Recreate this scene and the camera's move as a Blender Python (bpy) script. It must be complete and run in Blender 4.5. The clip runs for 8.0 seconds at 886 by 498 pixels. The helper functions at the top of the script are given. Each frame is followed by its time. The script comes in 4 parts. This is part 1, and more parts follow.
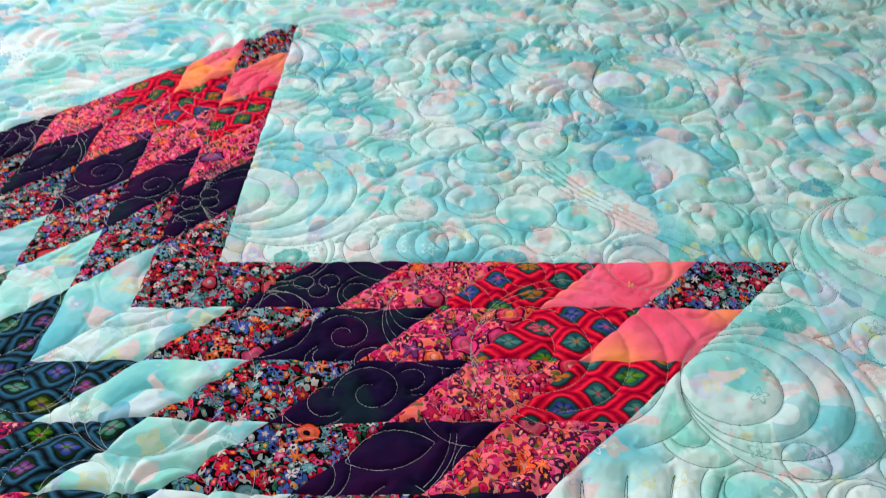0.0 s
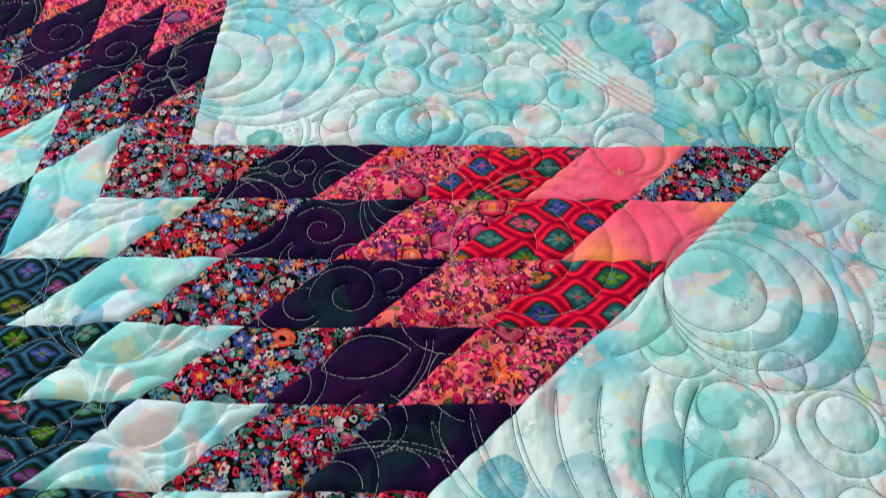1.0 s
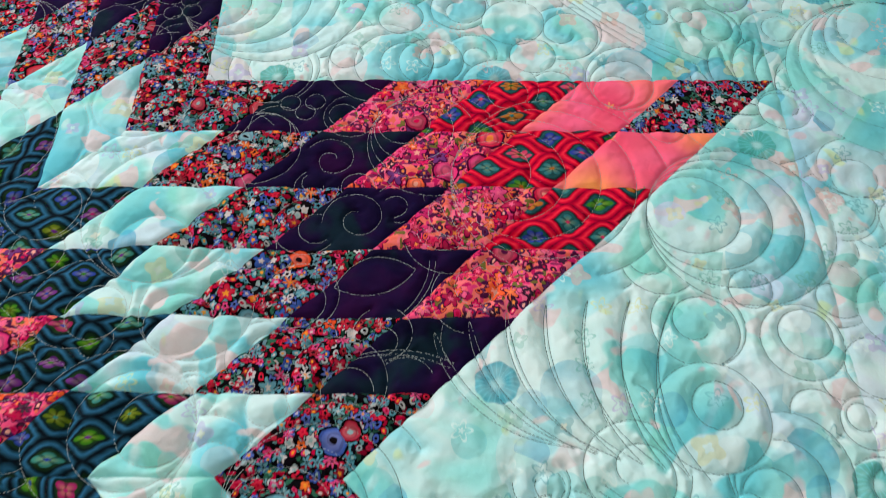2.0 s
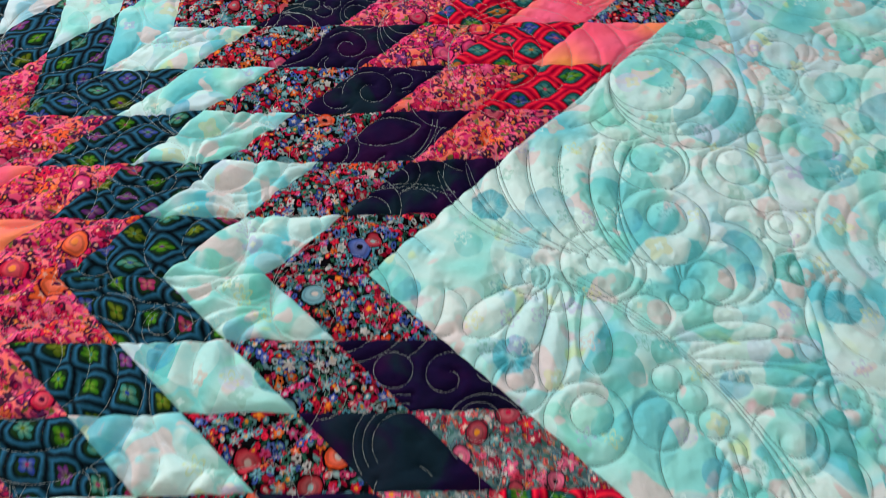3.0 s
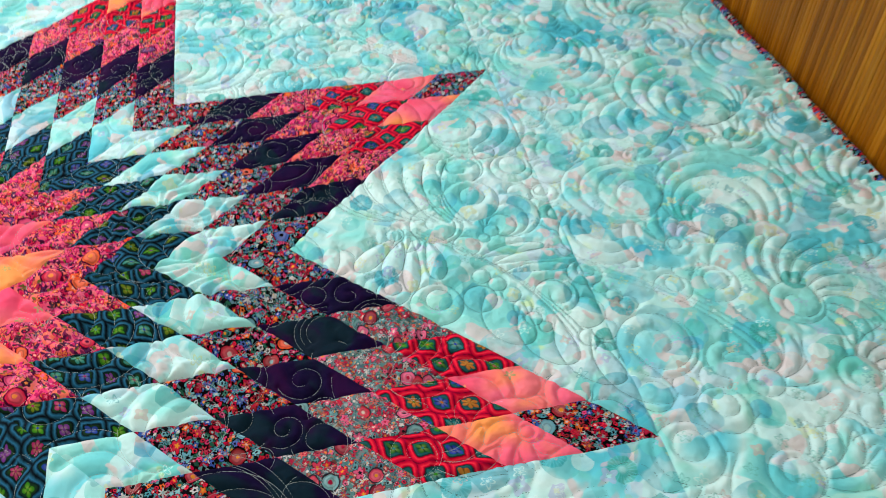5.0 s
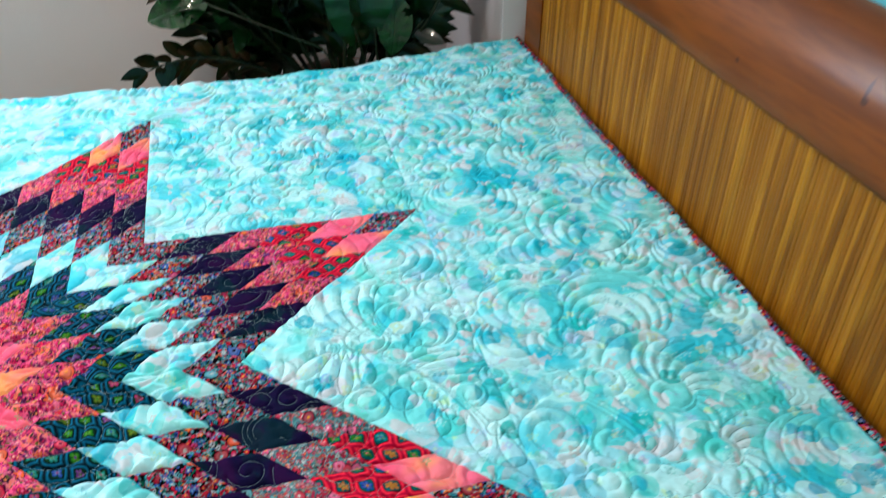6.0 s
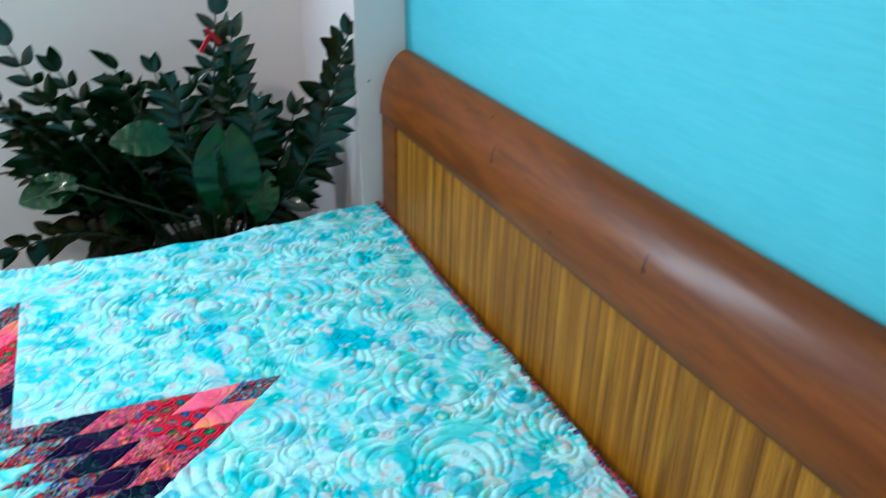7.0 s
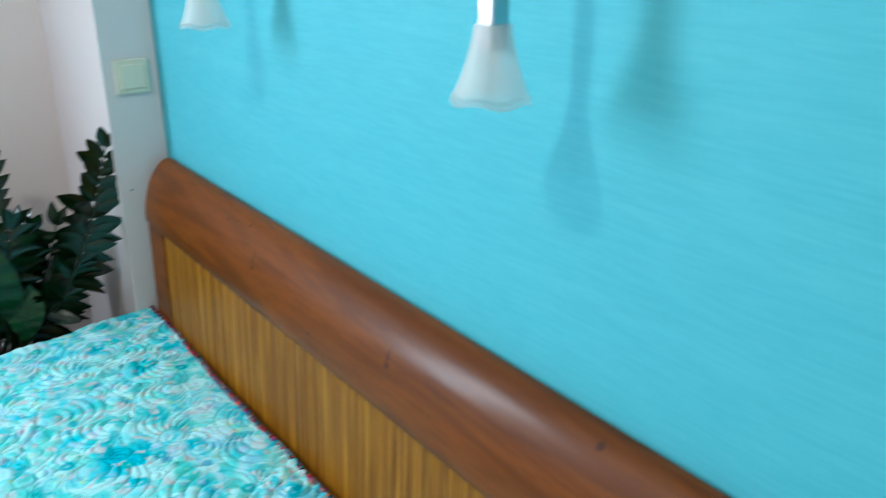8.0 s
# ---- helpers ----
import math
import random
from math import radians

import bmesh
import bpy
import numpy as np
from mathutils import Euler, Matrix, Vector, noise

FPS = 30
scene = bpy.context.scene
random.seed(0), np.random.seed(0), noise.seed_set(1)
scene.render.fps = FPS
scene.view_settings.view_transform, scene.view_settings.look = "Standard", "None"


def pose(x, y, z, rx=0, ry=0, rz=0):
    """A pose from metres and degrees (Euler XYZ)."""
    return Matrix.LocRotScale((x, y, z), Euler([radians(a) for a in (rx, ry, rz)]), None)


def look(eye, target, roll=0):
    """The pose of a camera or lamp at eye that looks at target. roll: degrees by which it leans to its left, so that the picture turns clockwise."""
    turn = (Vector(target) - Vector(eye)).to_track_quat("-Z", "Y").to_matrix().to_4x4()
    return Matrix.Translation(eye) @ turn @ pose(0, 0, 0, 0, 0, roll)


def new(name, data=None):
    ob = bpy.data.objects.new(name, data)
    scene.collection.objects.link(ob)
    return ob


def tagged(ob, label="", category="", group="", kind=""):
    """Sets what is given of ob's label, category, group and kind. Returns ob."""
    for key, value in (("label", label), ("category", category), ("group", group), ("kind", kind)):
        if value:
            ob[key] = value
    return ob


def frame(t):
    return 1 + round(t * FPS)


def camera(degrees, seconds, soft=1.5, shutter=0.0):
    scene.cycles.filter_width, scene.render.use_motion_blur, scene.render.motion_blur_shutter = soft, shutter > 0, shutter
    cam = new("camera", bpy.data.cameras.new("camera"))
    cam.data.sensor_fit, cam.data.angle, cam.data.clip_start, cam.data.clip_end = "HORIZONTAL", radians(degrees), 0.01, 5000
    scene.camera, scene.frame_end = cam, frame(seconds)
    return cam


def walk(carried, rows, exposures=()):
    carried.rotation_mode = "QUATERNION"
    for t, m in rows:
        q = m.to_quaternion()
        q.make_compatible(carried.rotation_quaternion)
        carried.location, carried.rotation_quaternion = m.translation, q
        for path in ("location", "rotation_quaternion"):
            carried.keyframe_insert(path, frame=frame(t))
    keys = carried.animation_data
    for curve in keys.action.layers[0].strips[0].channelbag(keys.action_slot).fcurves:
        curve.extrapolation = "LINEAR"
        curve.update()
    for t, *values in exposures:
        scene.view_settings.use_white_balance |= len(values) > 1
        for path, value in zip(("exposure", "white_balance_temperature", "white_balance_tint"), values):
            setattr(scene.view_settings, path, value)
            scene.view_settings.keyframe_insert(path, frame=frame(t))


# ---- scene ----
cam = camera(57.4, 8.0, soft=0.5, shutter=0.45)
PATH = [
    (0, (0.489, -0.163, 0.985), (0.442, 1.392, -0.272), -2.8),
    (0.5, (0.497, -0.129, 0.997), (0.442, 1.271, -0.430), -3.1),
    (1, (0.506, -0.103, 1.011), (0.437, 1.102, -0.584), -3.7),
    (1.2, (0.507, -0.104, 1.014), (0.437, 1.060, -0.608), -3.95),
    (2.3, (0.510, -0.163, 1.065), (0.425, 0.879, -0.640), -5.0),
    (2.5, (0.506, -0.196, 1.073), (0.430, 0.847, -0.632), -4.7),
    (3, (0.498, -0.292, 1.085), (0.453, 0.783, -0.601), -4.1),
    (3.5, (0.486, -0.383, 1.109), (0.510, 0.750, -0.539), -3.1),
    (4, (0.476, -0.471, 1.145), (0.602, 0.740, -0.442), -2.3),
    (4.2, (0.474, -0.507, 1.159), (0.643, 0.736, -0.398), -2.0),
    (5.3, (0.480, -0.694, 1.253), (0.780, 0.737, -0.111), -1.9),
    (5.5, (0.482, -0.725, 1.263), (0.809, 0.755, -0.042), -1.6),
    (6, (0.499, -0.797, 1.315), (0.899, 0.773, 0.143), -1.3),
    (6.5, (0.520, -0.859, 1.369), (1.043, 0.778, 0.347), -0.8),
    (7, (0.533, -0.899, 1.429), (1.238, 0.744, 0.532), -0.1),
    (7.5, (0.541, -0.944, 1.482), (1.471, 0.635, 0.679), 0.5),
    (8, (0.576, -1.011, 1.538), (1.714, 0.451, 0.783), 0.6),
]
walk(cam, [(t, look(eye, target, roll)) for t, eye, target, roll in PATH],
     [(0, 0.04, 7700, 41), (3, 0.0, 7600, 34), (4.2, 0.03, 7550, 31), (5.5, 0.38, 7020, 24), (6, 0.42, 6120, 13), (6.5, 0.45, 5250, 4), (8, 0.45, 5500, 4)])

# ---------------- light ----------------
world = bpy.data.worlds.new("world")
scene.world = world
world.use_nodes = True
sky = world.node_tree.nodes.new("ShaderNodeTexSky")
sky.sky_type, sky.sun_disc = "NISHITA", False
sky.sun_elevation, sky.sun_rotation = radians(35), radians(200)
world.node_tree.links.new(sky.outputs[0], world.node_tree.nodes["Background"].inputs[0])
world.node_tree.nodes["Background"].inputs[1].default_value = 0.12

WALL_X, FAR_Y, COL_X, COL_Y = 1.25, 1.53, 1.118, 1.0
WIN_X0, WIN_X1, WIN_Z0, WIN_Z1 = -0.95, -0.45, 1.2, 2.3


def area_lamp(name, m, size_x, size_y, watts, color, shape="RECTANGLE"):
    data = bpy.data.lights.new(name, "AREA")
    data.shape, data.size, data.size_y, data.energy, data.color = shape, size_x, size_y, watts, color
    ob = new(name, data)
    ob.matrix_world = m
    return ob


# daylight in the opening of the window in the far wall, and the ceiling lamp over the bed
area_lamp("window_daylight", look(((WIN_X0 + WIN_X1) / 2, FAR_Y - 0.02, (WIN_Z0 + WIN_Z1) / 2), ((WIN_X0 + WIN_X1) / 2 + 0.3, 0, 1.3)),
          WIN_X1 - WIN_X0, WIN_Z1 - WIN_Z0, 39, (0.9, 0.96, 1.0))
area_lamp("ceiling_lamp_light", look((0.04, -0.2, 2.5), (0.04, -0.2, 0)), 0.14, 0.14, 12, (1.0, 0.84, 0.66), "DISK")


# ---------------- small tools ----------------
def lin(h):
    """Linear colour from a hex string."""
    v = [int(h[i:i + 2], 16) / 255 for i in (0, 2, 4)]
    return tuple(c / 12.92 if c <= 0.04045 else ((c + 0.055) / 1.055) ** 2.4 for c in v) + (1.0,)


def part(name, bm, material, parent=None, label="", smooth=False):
    me = bpy.data.meshes.new(name)
    bm.to_mesh(me)
    bm.free()
    me.materials.append(material)
    if smooth:
        me.shade_smooth()
    ob = new(name, me)
    ob.parent = parent
    return tagged(ob, label)


def thing(name, label, category, group="", kind="", at=(0, 0, 0)):
    ob = new(name)
    ob.empty_display_size = 0.05
    ob.location = at
    return tagged(ob, label, category, group, kind)


def box(bm, x0, x1, y0, y1, z0, z1, bevel=0.0, segments=2):
    v = bmesh.ops.create_cube(bm, size=1)["verts"]
    for p in v:
        p.co = ((x0 + x1) / 2 + p.co.x * (x1 - x0), (y0 + y1) / 2 + p.co.y * (y1 - y0), (z0 + z1) / 2 + p.co.z * (z1 - z0))
    if bevel:
        edges = list({e for p in v for e in p.link_edges})
        bmesh.ops.bevel(bm, geom=edges, offset=bevel, segments=segments, affect="EDGES", profile=0.5)
    return bm


def boxed(name, dims, material, parent=None, label="", bevel=0.0, segments=2):
    return part(name, box(bmesh.new(), *dims, bevel, segments), material, parent, label)


def lathe(profile, steps=32, wave=None):
    """A turned shape about z from (radius, height) pairs."""
    bm = bmesh.new()
    rings = []
    for r, z in profile:
        ring = []
        for i in range(steps):
            a = 2 * math.pi * i / steps
            q, w = (r, z) if wave is None else wave(r, z, a)
            ring.append(bm.verts.new((q * math.cos(a), q * math.sin(a), w)))
        rings.append(ring)
    for a, b in zip(rings, rings[1:]):
        for i in range(steps):
            bm.faces.new((a[i], a[(i + 1) % steps], b[(i + 1) % steps], b[i]))
    return bm


def sweep(points, radii, sides=6):
    """A round tube along points."""
    bm = bmesh.new()
    pts = [Vector(p) for p in points]
    rings = []
    for i, p in enumerate(pts):
        d = (pts[min(i + 1, len(pts) - 1)] - pts[max(i - 1, 0)]).normalized()
        a = d.cross(Vector((0.3, 0.9, 0.2))).normalized()
        b = d.cross(a)
        rings.append([bm.verts.new(p + radii[i] * (math.cos(t) * a + math.sin(t) * b)) for t in
                      [2 * math.pi * k / sides for k in range(sides)]])
    for a, b in zip(rings, rings[1:]):
        for k in range(sides):
            bm.faces.new((a[k], a[(k + 1) % sides], b[(k + 1) % sides], b[k]))
    bm.faces.new(rings[0][::-1]), bm.faces.new(rings[-1])
    bmesh.ops.recalc_face_normals(bm, faces=bm.faces)
    return bm


# ---------------- materials ----------------
class Mat:
    """A node material that is written as a chain of calls."""

    def __init__(self, name, rough=0.8, **settings):
        self.m = bpy.data.materials.new(name)
        self.m.use_nodes = True
        self.t = self.m.node_tree
        self.b = self.t.nodes["Principled BSDF"]
        self.b.inputs["Roughness"].default_value = rough
        for key, value in settings.items():
            self.b.inputs[key.replace("_", " ")].default_value = value

    def put(self, socket, value):
        if isinstance(value, bpy.types.NodeSocket):
            self.t.links.new(value, socket)
        elif isinstance(value, tuple) and socket.type == "VECTOR":
            socket.default_value = value[:3]
        else:
            socket.default_value = value

    def node(self, kind, **settings):
        n = self.t.nodes.new("ShaderNode" + kind)
        for key, value in settings.items():
            if key == "operation":
                n.operation = value
        return n

    def math(self, op, a, b=0.0, c=0.0):
        n = self.node("Math", operation=op)
        for s, v in zip(n.inputs, (a, b, c)):
            self.put(s, v)
        return n.outputs[0]

    def vec(self, op, a, b=(0, 0, 0), scale=None):
        n = self.node("VectorMath", operation=op)
        self.put(n.inputs[0], a), self.put(n.inputs[1], b)
        if scale is not None:
            self.put(n.inputs["Scale"], scale)
        return n.outputs["Value" if op in ("LENGTH", "DOT_PRODUCT", "DISTANCE") else "Vector"]

    def split(self, v):
        n = self.node("SeparateXYZ")
        self.put(n.inputs[0], v)
        return n.outputs

    def join(self, x, y, z=0.0):
        n = self.node("CombineXYZ")
        for s, v in zip(n.inputs, (x, y, z)):
            self.put(s, v)
        return n.outputs[0]

    def mix(self, fac, a, b, blend="MIX"):
        n = self.node("Mix")
        n.data_type, n.blend_type = "RGBA", blend
        self.put(n.inputs[0], fac), self.put(n.inputs[6], a), self.put(n.inputs[7], b)
        return n.outputs[2]

    def ramp(self, fac, stops, hard=False):
        n = self.node("ValToRGB")
        n.color_ramp.interpolation = "CONSTANT" if hard else "LINEAR"
        e = n.color_ramp.elements
        for i, (p, c) in enumerate(stops):
            el = e[i] if i < 2 else e.new(p)
            el.position, el.color = p, c
        self.put(n.inputs[0], fac)
        return n.outputs[0]

    def palette(self, fac, colors):
        return self.ramp(fac, [(i / len(colors), lin(c)) for i, c in enumerate(colors)], True)

    def step(self, x, lo, hi):
        n = self.node("MapRange")
        n.interpolation_type = "SMOOTHSTEP"
        self.put(n.inputs[0], x)
        n.inputs[1].default_value, n.inputs[2].default_value = min(lo, hi), max(lo, hi)
        n.inputs[3].default_value, n.inputs[4].default_value = (0, 1) if lo < hi else (1, 0)
        return n.outputs[0]

    def noise(self, v, scale, detail=2.0, rough=0.5, distort=0.0):
        n = self.node("TexNoise")
        self.put(n.inputs["Vector"], v)
        for key, value in (("Scale", scale), ("Detail", detail), ("Roughness", rough), ("Distortion", distort)):
            n.inputs[key].default_value = value
        return n.outputs

    def cells(self, v, jitter=1.0):
        n = self.node("TexVoronoi")
        n.voronoi_dimensions = "2D"
        self.put(n.inputs["Vector"], v)
        n.inputs["Scale"].default_value, n.inputs["Randomness"].default_value = 1.0, jitter
        return n.outputs

    def uv(self):
        return self.node("UVMap").outputs[0]

    def place(self):
        return self.node("TexCoord").outputs["Object"]

    def random(self):
        return self.node("ObjectInfo").outputs["Random"]

    def bump(self, height, strength, distance):
        n = self.node("Bump")
        n.inputs["Strength"].default_value, n.inputs["Distance"].default_value = strength, distance
        self.put(n.inputs["Height"], height)
        self.t.links.new(n.outputs[0], self.b.inputs["Normal"])

    def color(self, c):
        self.put(self.b.inputs["Base Color"], c)
        return self.m


def cloth(name):
    return Mat(name, 0.9, Specular_IOR_Level=0.05)


def weave(m, v):
    """Fine puckers and threads of quilting cotton."""
    a = m.noise(v, 130, 3, 0.55, 0.6)[0]
    b = m.noise(v, 1500, 1)[0]
    m.bump(m.math("ADD", a, m.math("MULTIPLY", b, 0.1)), 0.6, 0.0013)


def blossoms(m, v, size, petals, colors, under, share=1.0, fill=0.55, hearts=("f4efe4", "e8b23a", "1a1a22", "d8354e"), ringed=False, outline="", wave=0.2, heart_size=0.33, pale=0.025):
    """Printed flowers, one in each cell of a jittered grid, over the colour under."""
    q = m.vec("SCALE", v, scale=1 / size)
    dist, rnd, pos = m.cells(q)[:3]
    d = m.split(m.vec("SUBTRACT", q, pos))
    rc = m.split(rnd)
    ang = m.math("ARCTAN2", d[1], d[0])
    lobes = m.math("COSINE", m.math("ADD", m.math("MULTIPLY", ang, petals), m.math("MULTIPLY", rc[0], 6.3)))
    rim = m.math("MULTIPLY", m.math("ADD", m.math("MULTIPLY", lobes, wave), 1 - wave), m.math("MULTIPLY_ADD", rc[1], 0.2, fill - 0.1))
    rel = m.math("DIVIDE", dist, rim)
    pet = m.palette(rc[2], colors)
    pet = m.mix(m.step(rel, 0.25, 0.95), m.mix(pale, pet, lin("ffffff")), pet)
    if ringed:
        pet = m.mix(m.math("MULTIPLY", m.step(m.math("SINE", m.math("MULTIPLY_ADD", rel, 15, ang)), 0.2, 0.6), 0.5), pet, m.mix(0.6, pet, lin("1c0a14")))
    heart = m.palette(m.math("FRACT", m.math("MULTIPLY", rc[2], 7.3)), list(hearts))
    pet = m.mix(m.step(rel, heart_size + 0.03, heart_size - 0.03), pet, heart)
    inside = m.step(rel, 1.02, 0.96)
    if outline:
        pet = m.mix(m.step(rel, 0.80, 0.86), pet, lin(outline))
    if share < 1:
        inside = m.math("MULTIPLY", inside, m.math("LESS_THAN", m.math("FRACT", m.math("MULTIPLY", rc[1], 5.7)), share))
    return m.mix(inside, under, pet)


def leaves(m, v, size, colors, under):
    """Printed leaves: stretched cells in two directions."""
    for sx, sy, off in ((1.0, 0.42, 0.0), (0.45, 1.0, 7.3)):
        q = m.vec("ADD", m.vec("MULTIPLY", v, (sx * 2 / size, sy * 2 / size, 1)), (off, off, 0))
        dist, rnd = m.cells(q)[:2]
        rc = m.split(rnd)
        under = m.mix(m.step(dist, 0.40, 0.34), under, m.palette(rc[0], colors))
    return under


def floral(name, ground, leaf_colors, dots, small, big, hearts, outline, shares, size=1.0):
    """A dense garden print: leaves, ringed dots, little petalled flowers, daisies and rolled roses over a mottled ground."""
    m = cloth(name)
    v = m.vec("SCALE", m.uv(), scale=1 / size)
    v = m.vec("ADD", v, m.vec("SCALE", m.vec("SUBTRACT", m.noise(v, 240, 1)[1], (0.5, 0.5, 0.5)), scale=0.0022))
    tint = m.split(m.noise(v, 30, 2)[1])
    c = m.mix(m.step(tint[0], 0.44, 0.54), lin(ground[0]), lin(ground[1]))
    c = m.mix(m.step(tint[1], 0.53, 0.60), c, lin(ground[2]))
    c = leaves(m, v, 0.0062, leaf_colors, c)
    c = blossoms(m, m.vec("ADD", v, (0.77, 0.05, 0)), 0.0046, 2, dots, c, shares[0], 0.50, hearts, outline=outline, wave=0.10, heart_size=0.36)
    c = blossoms(m, v, 0.0062, 5, small, c, shares[1], 0.54, hearts, outline=outline, wave=0.20, heart_size=0.34)
    c = blossoms(m, m.vec("ADD", v, (0.11, 0.27, 0)), 0.0088, 6, small, c, shares[2], 0.50, hearts, outline=outline, wave=0.36, heart_size=0.26, pale=0.06)
    c = blossoms(m, m.vec("ADD", v, (0.31, 0.17, 0)), 0.0140, 5, big, c, shares[3], 0.44, hearts, outline=outline, wave=0.26, heart_size=0.28)
    c = blossoms(m, m.vec("ADD", v, (0.57, 0.43, 0)), 0.0180, 2, big, c, shares[4], 0.43, hearts, ringed=True, outline=outline, wave=0.03, heart_size=0.22, pale=0.10)
    weave(m, v)
    return m.color(c)


def ogee(name, bands, hearts, size=1.0, petals=4):
    """Staggered ogee medallions between broad shaded ribbons, a flower in each."""
    m = cloth(name)
    v = m.uv()
    warp = m.vec("SCALE", m.vec("SUBTRACT", m.noise(v, 34, 1)[1], (0.5, 0.5, 0.5)), scale=0.008)
    s = m.split(m.vec("MULTIPLY", m.vec("ADD", v, warp), (1 / (0.046 * size), 1 / (0.028 * size), 1)))
    bx, by = (m.math("SUBTRACT", m.math("FRACT", m.math("ADD", q, 0.5)), 0.5) for q in (s[0], s[1]))
    turn = m.math("MULTIPLY", bx, 2 * math.pi)
    rim = m.math("MULTIPLY_ADD", m.math("COSINE", turn), 0.25, 0.25)
    slope_x = m.math("MULTIPLY", m.math("SINE", turn), 1.0)
    f = m.math("DIVIDE", m.math("SUBTRACT", rim, m.math("ABSOLUTE", by)), m.math("SQRT", m.math("MULTIPLY_ADD", slope_x, slope_x, 1.0)))
    brush = m.math("MULTIPLY", m.math("SUBTRACT", m.noise(m.vec("MULTIPLY", v, (1, 2.2, 1)), 160, 3)[0], 0.5), 0.16)
    c = m.ramp(m.math("ADD", m.math("MULTIPLY", m.math("ABSOLUTE", f), 2.0), brush), bands)
    half = m.step(f, 0.004, -0.004)
    off = m.math("MULTIPLY", half, 0.5)
    sx, sy = (m.math("ADD", m.math("ADD", q, 0.5), off) for q in (s[0], s[1]))
    px, py = m.math("SUBTRACT", m.math("FRACT", sx), 0.5), m.math("SUBTRACT", m.math("FRACT", sy), 0.5)
    wn = m.node("TexWhiteNoise")
    m.put(wn.inputs["Vector"], m.join(m.math("FLOOR", sx), m.math("FLOOR", sy), half))
    rc = m.split(wn.outputs["Color"])
    ang = m.math("ARCTAN2", py, px)
    r = m.math("SQRT", m.math("ADD", m.math("MULTIPLY", px, px), m.math("MULTIPLY", py, py)))
    count = m.math("ADD", m.math("MULTIPLY", m.math("GREATER_THAN", rc[1], 0.6), 2), petals)
    lobe = m.math("COSINE", m.math("MULTIPLY", ang, count))
    rel = m.math("DIVIDE", r, m.math("MULTIPLY_ADD", lobe, 0.030, 0.165))
    flower = m.palette(rc[0], hearts)
    flower = m.mix(m.step(rel, 0.9, 0.1), flower, m.mix(0.25, flower, lin("b8c860")))
    flower = m.mix(m.math("MULTIPLY", m.step(lobe, -0.3, -0.9), 0.6), flower, lin("06100c"))
    flower = m.mix(m.step(rel, 0.26, 0.18), flower, m.palette(rc[1], hearts))
    c = m.mix(m.math("MULTIPLY", m.step(rel, 1.02, 0.86), 0.9), c, flower)
    weave(m, v)
    return m.color(c)


